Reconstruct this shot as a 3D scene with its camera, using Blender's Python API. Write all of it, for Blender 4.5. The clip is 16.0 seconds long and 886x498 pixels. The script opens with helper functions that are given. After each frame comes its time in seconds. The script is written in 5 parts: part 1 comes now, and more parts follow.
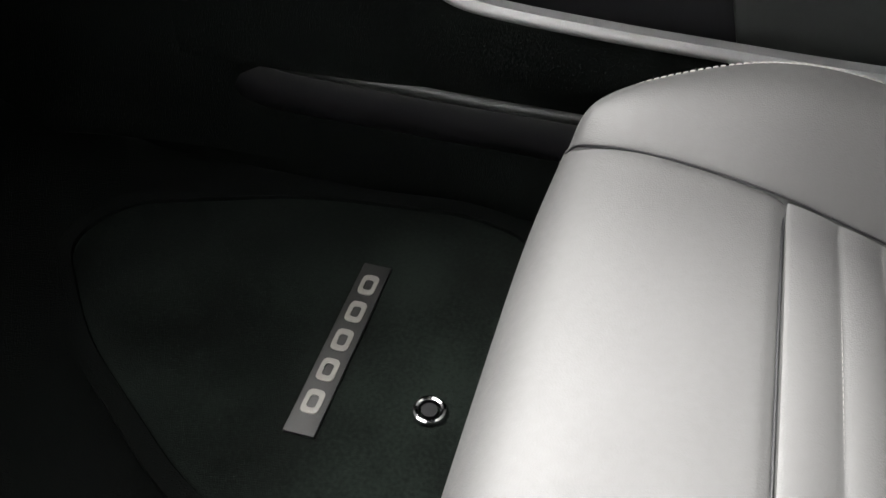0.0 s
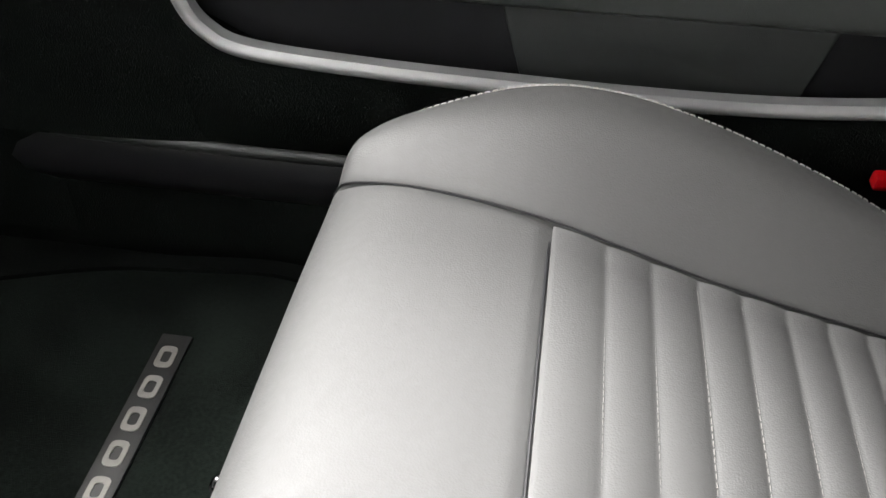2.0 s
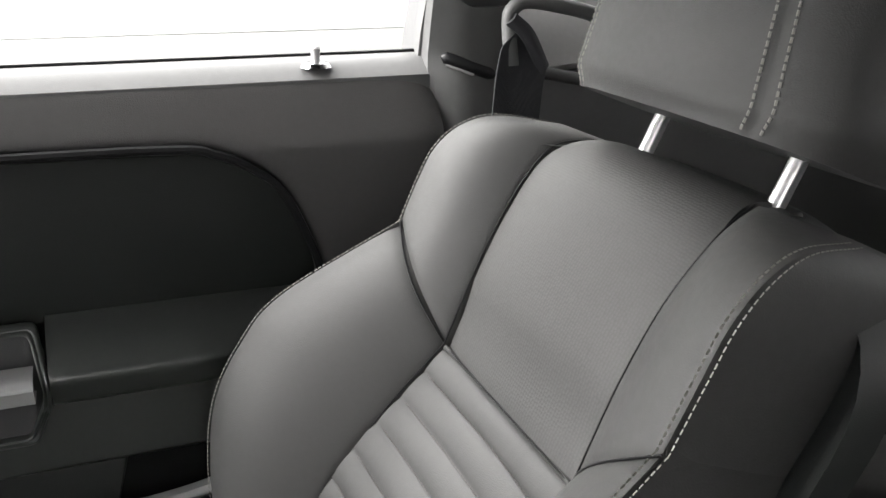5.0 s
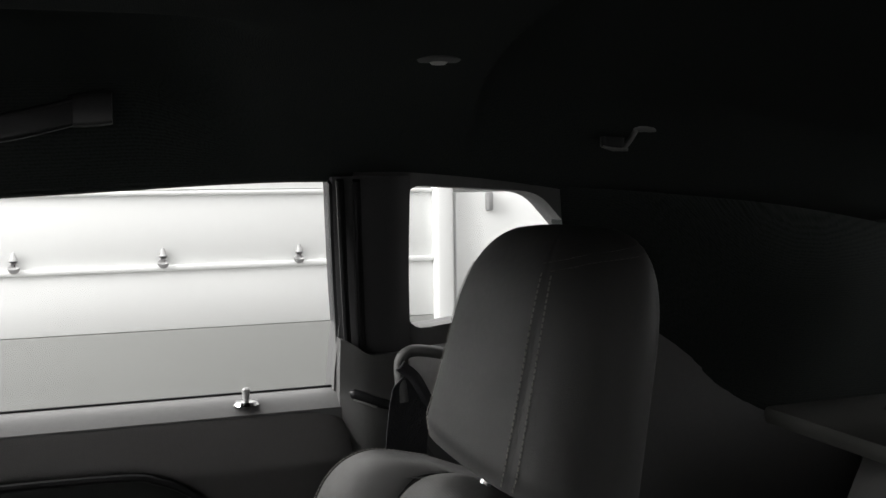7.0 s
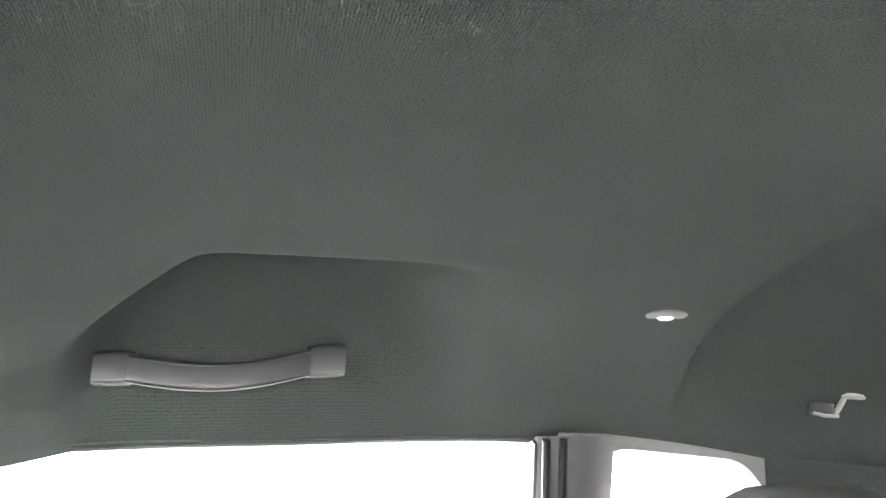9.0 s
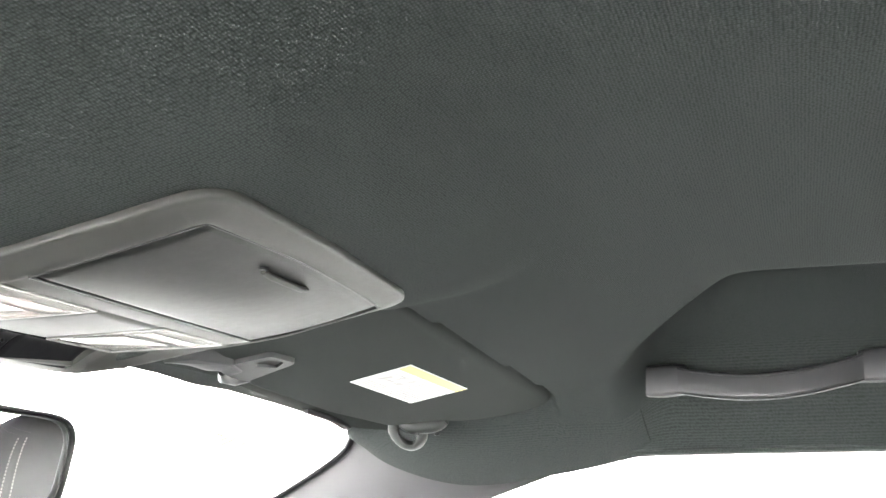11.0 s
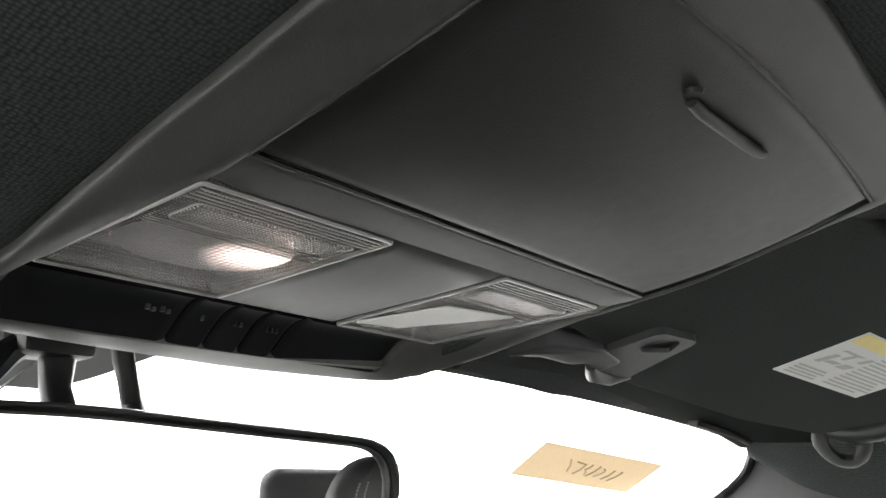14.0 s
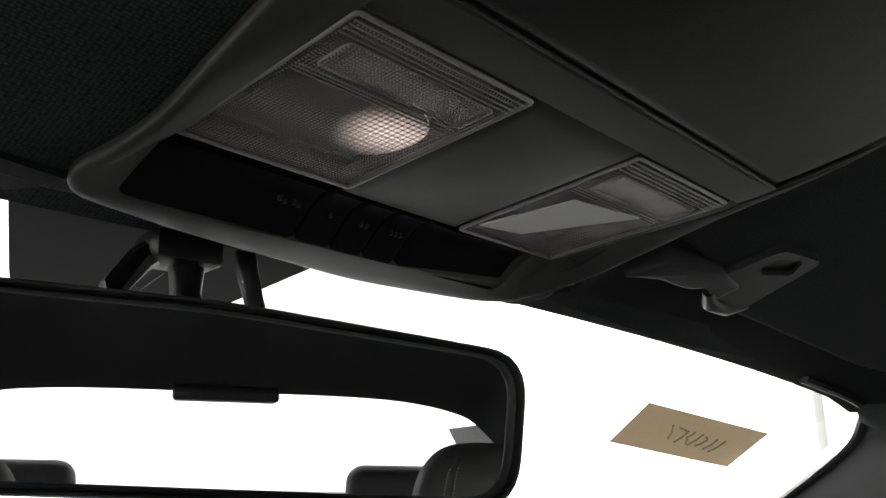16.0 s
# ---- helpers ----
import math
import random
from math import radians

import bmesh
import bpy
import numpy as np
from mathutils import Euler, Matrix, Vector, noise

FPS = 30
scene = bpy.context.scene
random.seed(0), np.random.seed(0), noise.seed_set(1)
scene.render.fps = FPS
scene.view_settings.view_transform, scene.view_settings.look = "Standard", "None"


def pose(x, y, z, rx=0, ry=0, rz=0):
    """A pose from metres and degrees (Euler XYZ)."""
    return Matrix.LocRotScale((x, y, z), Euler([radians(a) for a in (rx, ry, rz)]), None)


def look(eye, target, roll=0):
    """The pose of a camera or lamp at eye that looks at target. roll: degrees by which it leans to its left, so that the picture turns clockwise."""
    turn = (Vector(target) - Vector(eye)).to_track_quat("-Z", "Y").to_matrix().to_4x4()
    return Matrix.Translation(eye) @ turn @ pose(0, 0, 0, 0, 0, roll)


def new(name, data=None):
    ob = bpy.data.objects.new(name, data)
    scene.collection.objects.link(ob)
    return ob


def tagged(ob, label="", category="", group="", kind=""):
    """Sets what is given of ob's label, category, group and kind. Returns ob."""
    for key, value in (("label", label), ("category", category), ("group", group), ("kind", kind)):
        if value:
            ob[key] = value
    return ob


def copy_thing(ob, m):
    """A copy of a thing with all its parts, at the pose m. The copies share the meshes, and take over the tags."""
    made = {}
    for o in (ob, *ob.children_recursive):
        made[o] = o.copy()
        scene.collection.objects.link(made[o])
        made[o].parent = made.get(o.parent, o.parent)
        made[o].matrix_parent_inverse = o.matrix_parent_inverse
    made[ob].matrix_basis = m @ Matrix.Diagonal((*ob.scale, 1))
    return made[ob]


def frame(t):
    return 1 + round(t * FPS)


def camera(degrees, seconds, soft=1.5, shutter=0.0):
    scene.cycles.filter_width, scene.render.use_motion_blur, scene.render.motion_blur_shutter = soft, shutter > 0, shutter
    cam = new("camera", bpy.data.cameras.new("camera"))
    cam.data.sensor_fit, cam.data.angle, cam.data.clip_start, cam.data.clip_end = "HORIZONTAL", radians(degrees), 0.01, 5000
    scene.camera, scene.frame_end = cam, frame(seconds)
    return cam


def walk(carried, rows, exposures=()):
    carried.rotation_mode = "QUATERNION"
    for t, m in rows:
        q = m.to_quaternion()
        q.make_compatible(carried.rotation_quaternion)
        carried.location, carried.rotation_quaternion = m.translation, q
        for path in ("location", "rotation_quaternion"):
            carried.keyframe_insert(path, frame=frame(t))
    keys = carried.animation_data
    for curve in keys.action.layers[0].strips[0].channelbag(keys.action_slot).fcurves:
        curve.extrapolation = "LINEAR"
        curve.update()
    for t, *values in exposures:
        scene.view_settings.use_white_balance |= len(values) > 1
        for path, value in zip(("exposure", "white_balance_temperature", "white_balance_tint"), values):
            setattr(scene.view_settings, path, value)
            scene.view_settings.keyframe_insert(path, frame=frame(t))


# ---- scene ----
cam = camera(52.01, 16.0)
PATH = [
    (0.0, pose(0.1007, 0.0460, 0.9621, 44.970, -0.066, 16.355)),
    (0.5, pose(0.1095, 0.0780, 0.9551, 46.532, -0.325, 14.716)),
    (1.0, pose(0.1196, 0.0914, 0.9321, 47.714, 0.156, 12.708)),
    (1.5, pose(0.1245, 0.1053, 0.9271, 48.639, 0.308, 10.902)),
    (2.0, pose(0.1788, 0.0844, 0.9222, 49.444, -1.036, 8.581)),
    (2.5, pose(0.2318, 0.0448, 0.9411, 49.755, -0.596, 3.778)),
    (3.0, pose(0.2544, -0.0126, 0.9928, 49.949, -0.272, -3.171)),
    (3.5, pose(0.2929, -0.0702, 1.0513, 55.747, -0.210, -9.164)),
    (4.0, pose(0.3449, -0.0992, 1.0853, 61.622, -0.086, -14.159)),
    (4.5, pose(0.3786, -0.1243, 1.1093, 66.447, -0.164, -17.988)),
    (5.0, pose(0.3846, -0.1435, 1.1319, 70.471, -0.517, -21.360)),
    (7.5, pose(0.4828, -0.3995, 1.2588, 92.213, 0.049, -16.563)),
    (8.0, pose(0.4739, -0.4088, 1.2571, 98.375, -0.249, -12.657)),
    (8.5, pose(0.4231, -0.3832, 1.2285, 103.146, -0.790, -12.106)),
    (9.0, pose(0.3617, -0.3540, 1.2049, 105.270, -0.867, -12.404)),
    (9.5, pose(0.3406, -0.3656, 1.1978, 105.747, -1.735, -7.311)),
    (10.0, pose(0.3808, -0.4136, 1.2201, 104.393, -2.587, 4.386)),
    (12.5, look((0.2706, -0.2892, 1.2174), (-0.2568, 0.5222, 1.4692), 1.539)),
    (13.0, look((0.2293, -0.2394, 1.2158), (-0.3499, 0.5349, 1.4707), 1.299)),
    (13.5, look((0.2156, -0.2187, 1.2188), (-0.3956, 0.5295, 1.4771), -0.568)),
    (14.0, look((0.2103, -0.2108, 1.2200), (-0.4279, 0.5122, 1.4845), -0.593)),
    (14.5, look((0.2098, -0.2053, 1.2171), (-0.4512, 0.4938, 1.4896), -0.351)),
    (15.0, look((0.2035, -0.2026, 1.2104), (-0.4712, 0.4804, 1.4904), -0.425)),
    (15.5, look((0.1987, -0.2073, 1.2007), (-0.4853, 0.4644, 1.4852), -0.517)),
    (16.0, look((0.1828, -0.2143, 1.1780), (-0.5053, 0.4536, 1.4615), -0.989)),
]

EXPOSURES = [
    (0.0, 1.35), (1.5, 1.4), (2.0, 1.4), (2.5, 1.0), (3.0, 1.05), (3.5, 1.62), (4.2, 1.5), (5.0, 0.68), (5.6, 0.15), (7.0, -0.95), (7.5, -0.95), (8.0, 0.35), (8.5, 3.1),
    (9.0, 4.1), (10.0, 4.25), (12.3, 2.5), (14.5, 1.72), (15.2, 1.5), (15.6, 1.05), (16.0, 0.2),
]
walk(cam, PATH, EXPOSURES)

# ---- world and light ----
world = bpy.data.worlds.new("world")
scene.world = world
world.use_nodes = True
world.node_tree.nodes["Background"].inputs[0].default_value = (1.0, 0.985, 0.97, 1)
world.node_tree.nodes["Background"].inputs[1].default_value = 2.6


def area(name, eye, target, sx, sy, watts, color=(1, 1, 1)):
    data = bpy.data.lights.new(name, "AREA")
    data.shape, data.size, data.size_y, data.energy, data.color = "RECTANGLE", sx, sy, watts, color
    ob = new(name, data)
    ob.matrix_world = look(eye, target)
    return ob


# Two fill lamps added outside the glass; no such sources are known.
area("front_fill", (-2.6, 1.25, 2.9), (0.3, 0.35, 0.9), 1.4, 3.2, 560, (1.0, 0.985, 0.96))
area("side_fill", (0.1, 2.2, 2.95), (0.3, 0.35, 0.7), 3.0, 0.9, 130, (1.0, 0.985, 0.96))


# ---- materials ----
def material(name, color, rough=0.5, metal=0.0, vary=0.12, scale=6.0, bump=0.0, bump_scale=400.0, kind="noise", coat=0.0, spec=0.5, sheen=0.0, thread=0.0, spread=0.4):
    """A surface whose colour and gloss vary at a large and a fine scale, with fine relief."""
    m = bpy.data.materials.new(name)
    m.use_nodes = True
    n, l = m.node_tree.nodes, m.node_tree.links
    b = n["Principled BSDF"]
    b.inputs["Metallic"].default_value = metal
    b.inputs["Specular IOR Level"].default_value = spec
    b.inputs["Coat Weight"].default_value = coat
    b.inputs["Sheen Weight"].default_value = sheen
    tc = n.new("ShaderNodeTexCoord")
    big = n.new("ShaderNodeTexNoise")
    big.inputs["Scale"].default_value, big.inputs["Detail"].default_value = scale, 4
    fine = n.new("ShaderNodeTexNoise")
    fine.inputs["Scale"].default_value, fine.inputs["Detail"].default_value = scale * 30, 3
    l.new(tc.outputs["Object"], big.inputs["Vector"])
    l.new(tc.outputs["Object"], fine.inputs["Vector"])
    add = n.new("ShaderNodeMath")
    add.operation = "ADD"
    l.new(big.outputs["Fac"], add.inputs[0])
    l.new(fine.outputs["Fac"], add.inputs[1])
    ramp = n.new("ShaderNodeMapRange")
    ramp.inputs["From Min"].default_value, ramp.inputs["From Max"].default_value = 1 - spread, 1 + spread
    ramp.inputs["To Min"].default_value, ramp.inputs["To Max"].default_value = 1 - vary, 1 + vary
    l.new(add.outputs[0], ramp.inputs["Value"])
    mul = n.new("ShaderNodeVectorMath")
    mul.operation = "SCALE"
    mul.inputs[0].default_value = color
    l.new(ramp.outputs[0], mul.inputs["Scale"])
    l.new(mul.outputs[0], b.inputs["Base Color"])
    rr = n.new("ShaderNodeMath")
    rr.operation = "MULTIPLY"
    rr.inputs[1].default_value = rough
    gloss = n.new("ShaderNodeMapRange")
    gloss.inputs["From Min"].default_value, gloss.inputs["From Max"].default_value = 0.6, 1.4
    gloss.inputs["To Min"].default_value, gloss.inputs["To Max"].default_value = 1 - min(vary, 0.15), 1 + min(vary, 0.15)
    l.new(add.outputs[0], gloss.inputs["Value"])
    l.new(gloss.outputs[0], rr.inputs[0])
    l.new(rr.outputs[0], b.inputs["Roughness"])
    if bump:
        if kind == "cells":
            t = n.new("ShaderNodeTexVoronoi")
            out = t.outputs["Distance"]
        elif kind == "weave":
            t = n.new("ShaderNodeTexVoronoi")
            t.inputs["Randomness"].default_value = 0.4
            t.voronoi_dimensions = "2D"
            out = t.outputs["Distance"]
        else:
            t = n.new("ShaderNodeTexNoise")
            t.inputs["Detail"].default_value = 3
            out = t.outputs["Fac"]
        t.inputs["Scale"].default_value = bump_scale
        if kind == "weave":
            cut, glue, slope = n.new("ShaderNodeSeparateXYZ"), n.new("ShaderNodeCombineXYZ"), n.new("ShaderNodeMath")
            slope.operation = "MULTIPLY_ADD"
            slope.inputs[1].default_value = 0.8
            l.new(tc.outputs["Object"], cut.inputs[0])
            l.new(cut.outputs["Z"], slope.inputs[0])
            l.new(cut.outputs["X"], slope.inputs[2])
            l.new(slope.outputs[0], glue.inputs["X"])
            l.new(cut.outputs["Y"], glue.inputs["Y"])
            l.new(glue.outputs[0], t.inputs["Vector"])
        else:
            l.new(tc.outputs["Object"], t.inputs["Vector"])
        bp = n.new("ShaderNodeBump")
        bp.inputs["Strength"].default_value, bp.inputs["Distance"].default_value = bump, 0.001
        l.new(out, bp.inputs["Height"])
        l.new(bp.outputs[0], b.inputs["Normal"])
        if thread:
            shade = n.new("ShaderNodeMapRange")
            shade.inputs["From Max"].default_value = 0.7
            shade.inputs["To Min"].default_value, shade.inputs["To Max"].default_value = 1 + thread, 1 - thread
            both = n.new("ShaderNodeMath")
            both.operation = "MULTIPLY"
            l.new(out, shade.inputs["Value"])
            l.new(shade.outputs[0], both.inputs[0])
            l.new(ramp.outputs[0], both.inputs[1])
            l.new(both.outputs[0], mul.inputs["Scale"])
    return m


LEATHER = material("black_leather", (0.034, 0.0337, 0.033), 0.66, vary=0.14, spec=0.8, bump=0.12, bump_scale=900, kind="cells")
LEATHER_PERF = material("perforated_leather", (0.035, 0.0345, 0.034), 0.64, vary=0.10, spec=0.75, bump=0.22, bump_scale=330, kind="weave", thread=0.12)
THREAD = material("light_thread", (0.26, 0.255, 0.235), 0.8, spec=0.2)
THREAD_GREY = material("grey_thread", (0.13, 0.125, 0.12), 0.8, spec=0.2)
PLASTIC = material("dark_grained_plastic", (0.020, 0.022, 0.021), 0.45, vary=0.12, bump=0.25, bump_scale=1200)
PLASTIC_SOFT = material("soft_door_plastic", (0.042, 0.0455, 0.043), 0.34, vary=0.1, bump=0.1, bump_scale=900, kind="cells", spec=0.7)
# Console plastic for the lid, with the dark roof's reflection put into its colour.
LID = material("shaded_lid_plastic", (0.0075, 0.0081, 0.0071), 0.46, vary=0.08, bump=0.12, bump_scale=1500, spec=0.34)
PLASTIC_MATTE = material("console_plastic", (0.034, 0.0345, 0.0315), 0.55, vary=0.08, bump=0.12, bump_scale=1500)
PLASTIC_BLACK = material("black_plastic", (0.008, 0.008, 0.009), 0.42, vary=0.1, spec=0.3)
DOOR_INSET = material("matte_inset_vinyl", (0.0125, 0.0141, 0.0131), 0.6, vary=0.12, bump=0.2, bump_scale=900, kind="cells", spec=0.3)
# Door lining made lighter: window light on its upper face is painted in.
DOOR_LIT = material("lit_door_plastic", (0.060, 0.058, 0.058), 0.46, vary=0.08, bump=0.2, bump_scale=900, kind="cells")
CLIP_GREY = material("clip_plastic", (0.022, 0.023, 0.024), 0.42, vary=0.08, bump=0.1, bump_scale=1200)
BUTTON = material("button_plastic", (0.005, 0.005, 0.006), 0.6, vary=0.1, spec=0.08)
POST = material("polished_steel", (0.85, 0.85, 0.86), 0.3, metal=1.0, vary=0.03)
LEDGE = material("ledge_plastic", (0.20, 0.195, 0.195), 0.45, vary=0.06, bump=0.2, bump_scale=1000)
PILLAR = material("pillar_plastic", (0.036, 0.036, 0.038), 0.55, vary=0.08, bump=0.2, bump_scale=1000)
COVER = material("pillar_cover_plastic", (0.075, 0.075, 0.075), 0.55, vary=0.08, bump=0.2, bump_scale=1000)
# Far darker than such carpet: the footwell's shade is put into both colours.
CARPET = material("shaded_black_carpet", (0.0026, 0.0033, 0.0029), 0.95, vary=0.5, scale=9, bump=1.0, bump_scale=700, spec=0.08)
MAT_PILE = material("shaded_mat_pile", (0.0056, 0.0076, 0.0063), 0.95, vary=0.6, scale=9, spread=0.2, bump=0.7, bump_scale=900, spec=0.08)
HEADLINER = material("headliner_fabric", (0.0350, 0.0392, 0.0380), 0.9, vary=0.06, bump=0.35, bump_scale=640, kind="weave", spec=0.04, thread=0.42)
VISOR = material("visor_fabric", (0.038, 0.042, 0.040), 0.9, vary=0.06, bump=0.25, bump_scale=640, kind="weave", spec=0.04, thread=0.25)
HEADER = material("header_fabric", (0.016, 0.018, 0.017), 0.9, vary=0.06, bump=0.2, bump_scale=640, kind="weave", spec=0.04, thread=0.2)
FRIT = material("screen_print", (0.045, 0.045, 0.047), 0.6, vary=0.05, spec=0.1)
CHROME = material("chrome", (0.75, 0.75, 0.76), 0.12, metal=1.0, vary=0.04)
SILVER = material("satin_silver_paint", (0.33, 0.33, 0.33), 0.45, metal=0.3, vary=0.05)
BADGE = material("badge_plate", (0.022, 0.022, 0.021), 0.55, metal=0.3, vary=0.25, scale=40)
BADGE_SHAPE = material("badge_shapes", (0.20, 0.19, 0.175), 0.45, metal=0.3)
RED = material("red_reflector", (0.5, 0.004, 0.008), 0.25, vary=0.08, bump=0.5, bump_scale=700)
WEBBING = material("belt_webbing", (0.013, 0.013, 0.016), 0.75, bump=0.8, bump_scale=900, kind="weave")
WHITE = material("label_white", (0.66, 0.66, 0.635), 0.6, vary=0.03)
YELLOW = material("label_yellow", (0.75, 0.62, 0.22), 0.6, vary=0.03)
PRINT = material("label_print", (0.42, 0.42, 0.41), 0.6)
PENCIL = material("pencil", (0.40, 0.35, 0.26), 0.7)
WALL = material("bay_wall_paint", (0.78, 0.79, 0.78), 0.6, vary=0.03, scale=2)
WALL_LOW = material("bay_lower_panel", (0.27, 0.275, 0.265), 0.6, vary=0.03, scale=2)
BAY_FLOOR = material("concrete", (0.22, 0.22, 0.215), 0.7, vary=0.15, scale=3)
FILL_WALL = material("fill_wall_paint", (0.70, 0.70, 0.69), 0.7, vary=0.06, scale=2)
GRIP = material("grip_plastic", (0.021, 0.021, 0.023), 0.32, vary=0.04, bump=0.04, bump_scale=1200)
STEEL = material("wall_hook_steel", (0.35, 0.35, 0.35), 0.5, metal=0.5)
LENS_BAR = material("clear_lens_bar", (0.22, 0.215, 0.205), 0.3, vary=0.05)
REFLECTOR = material("lamp_reflector", (0.22, 0.205, 0.195), 0.35, metal=0.6, vary=0.05, bump=0.3, bump_scale=620, kind="weave")
MIRROR = material("mirror_silver", (0.85, 0.86, 0.86), 0.01, metal=1.0, vary=0.0)


def translucent(name, color):
    m = bpy.data.materials.new(name)
    m.use_nodes = True
    n, l = m.node_tree.nodes, m.node_tree.links
    mix, t, d = n.new("ShaderNodeMixShader"), n.new("ShaderNodeBsdfTranslucent"), n.new("ShaderNodeBsdfDiffuse")
    noise_node = n.new("ShaderNodeTexNoise")
    noise_node.inputs["Scale"].default_value = 60
    hue = n.new("ShaderNodeMapRange")
    hue.inputs["To Min"].default_value, hue.inputs["To Max"].default_value = 0.9, 1.1
    l.new(noise_node.outputs["Fac"], hue.inputs["Value"])
    sc = n.new("ShaderNodeVectorMath")
    sc.operation = "SCALE"
    sc.inputs[0].default_value = color
    l.new(hue.outputs[0], sc.inputs["Scale"])
    l.new(sc.outputs[0], t.inputs["Color"])
    l.new(sc.outputs[0], d.inputs["Color"])
    mix.inputs[0].default_value = 0.82
    l.new(t.outputs[0], mix.inputs[1])
    l.new(d.outputs[0], mix.inputs[2])
    l.new(mix.outputs[0], n["Material Output"].inputs["Surface"])
    return m


PAPER = translucent("manila_paper", (0.68, 0.60, 0.465))


def glass(name, color=(1, 1, 1), rough=0.0, shine=0.03, bump=0.0, bump_scale=500):
    m = bpy.data.materials.new(name)
    m.use_nodes = True
    n, l = m.node_tree.nodes, m.node_tree.links
    n.remove(n["Principled BSDF"])
    mix, tr, gl = n.new("ShaderNodeMixShader"), n.new("ShaderNodeBsdfTransparent"), n.new("ShaderNodeBsdfGlossy")
    tr.inputs["Color"].default_value = (*color, 1)
    gl.inputs["Roughness"].default_value = rough
    mix.inputs[0].default_value = shine
    l.new(tr.outputs[0], mix.inputs[1])
    l.new(gl.outputs[0], mix.inputs[2])
    if bump:
        t = n.new("ShaderNodeTexVoronoi")
        t.inputs["Scale"].default_value, t.inputs["Randomness"].default_value = bump_scale, 0.1
        bp = n.new("ShaderNodeBump")
        bp.inputs["Strength"].default_value, bp.inputs["Distance"].default_value = bump, 0.001
        tc = n.new("ShaderNodeTexCoord")
        l.new(tc.outputs["Object"], t.inputs["Vector"])
        l.new(t.outputs["Distance"], bp.inputs["Height"])
        l.new(bp.outputs[0], gl.inputs["Normal"])
    l.new(mix.outputs[0], n["Material Output"].inputs["Surface"])
    return m


QUARTER = material("quarter_trim_plastic", (0.11, 0.11, 0.11), 0.55, vary=0.08, bump=0.2, bump_scale=1000)
# Dark trim coloured pale: the strong light on the slope is painted in.
LIT_TRIM = material("lit_trim_plastic", (0.42, 0.415, 0.41), 0.45, vary=0.06, bump=0.15, bump_scale=1000)
GLASS = glass("window_glass", (0.968, 0.968, 0.975))


def lens_material(name):
    m = bpy.data.materials.new(name)
    m.use_nodes = True
    n, l = m.node_tree.nodes, m.node_tree.links
    b = n["Principled BSDF"]
    b.inputs["Base Color"].default_value = (0.42, 0.405, 0.39, 1)
    b.inputs["Roughness"].default_value = 0.25
    mix, tr, t, bp, tc = (n.new(k) for k in ("ShaderNodeMixShader", "ShaderNodeBsdfTransparent", "ShaderNodeTexVoronoi", "ShaderNodeBump", "ShaderNodeTexCoord"))
    tr.inputs["Color"].default_value = (0.88, 0.86, 0.84, 1)
    t.inputs["Scale"].default_value, t.inputs["Randomness"].default_value = 760, 0.05
    bp.inputs["Strength"].default_value, bp.inputs["Distance"].default_value = 0.5, 0.001
    dots = n.new("ShaderNodeMapRange")
    dots.inputs["From Min"].default_value, dots.inputs["From Max"].default_value = 0.15, 0.65
    dots.inputs["To Min"].default_value, dots.inputs["To Max"].default_value = 0.62, 0.16
    l.new(t.outputs["Distance"], dots.inputs["Value"])
    l.new(dots.outputs[0], mix.inputs[0])
    l.new(tc.outputs["Object"], t.inputs["Vector"])
    l.new(t.outputs["Distance"], bp.inputs["Height"])
    l.new(bp.outputs[0], b.inputs["Normal"])
    l.new(tr.outputs[0], mix.inputs[1])
    l.new(b.outputs[0], mix.inputs[2])
    l.new(mix.outputs[0], n["Material Output"].inputs["Surface"])
    return m


LENS = lens_material("milky_lamp_lens")


def bulb_material(name):
    """A warm lit bulb behind moulded optics, which break its light into dots."""
    m = bpy.data.materials.new(name)
    m.use_nodes = True
    n, l = m.node_tree.nodes, m.node_tree.links
    b = n["Principled BSDF"]
    tc, t, k = n.new("ShaderNodeTexCoord"), n.new("ShaderNodeTexVoronoi"), n.new("ShaderNodeMapRange")
    t.inputs["Scale"].default_value, t.inputs["Randomness"].default_value = 430, 0.05
    k.inputs["From Max"].default_value = 0.65
    k.inputs["To Min"].default_value, k.inputs["To Max"].default_value = 1.4, 0.0
    l.new(tc.outputs["Object"], t.inputs["Vector"])
    l.new(t.outputs["Distance"], k.inputs["Value"])
    far, fall, both = n.new("ShaderNodeVectorMath"), n.new("ShaderNodeMapRange"), n.new("ShaderNodeMath")
    far.operation, both.operation = "DISTANCE", "MULTIPLY"
    far.inputs[1].default_value = (-0.018, -0.041, 1.2945)
    fall.interpolation_type = "SMOOTHSTEP"
    fall.inputs["From Min"].default_value, fall.inputs["From Max"].default_value = 0.004, 0.0215
    fall.inputs["To Min"].default_value, fall.inputs["To Max"].default_value = 1.5, 0.0
    l.new(tc.outputs["Object"], far.inputs[0])
    l.new(far.outputs["Value"], fall.inputs["Value"])
    l.new(k.outputs[0], both.inputs[0])
    l.new(fall.outputs[0], both.inputs[1])
    l.new(both.outputs[0], b.inputs["Emission Strength"])
    b.inputs["Base Color"].default_value = (0.05, 0.045, 0.043, 1)
    b.inputs["Specular IOR Level"].default_value = 0.2
    b.inputs["Emission Color"].default_value = (1.0, 0.80, 0.73, 1)
    return m


BULB = bulb_material("lit_bulb")


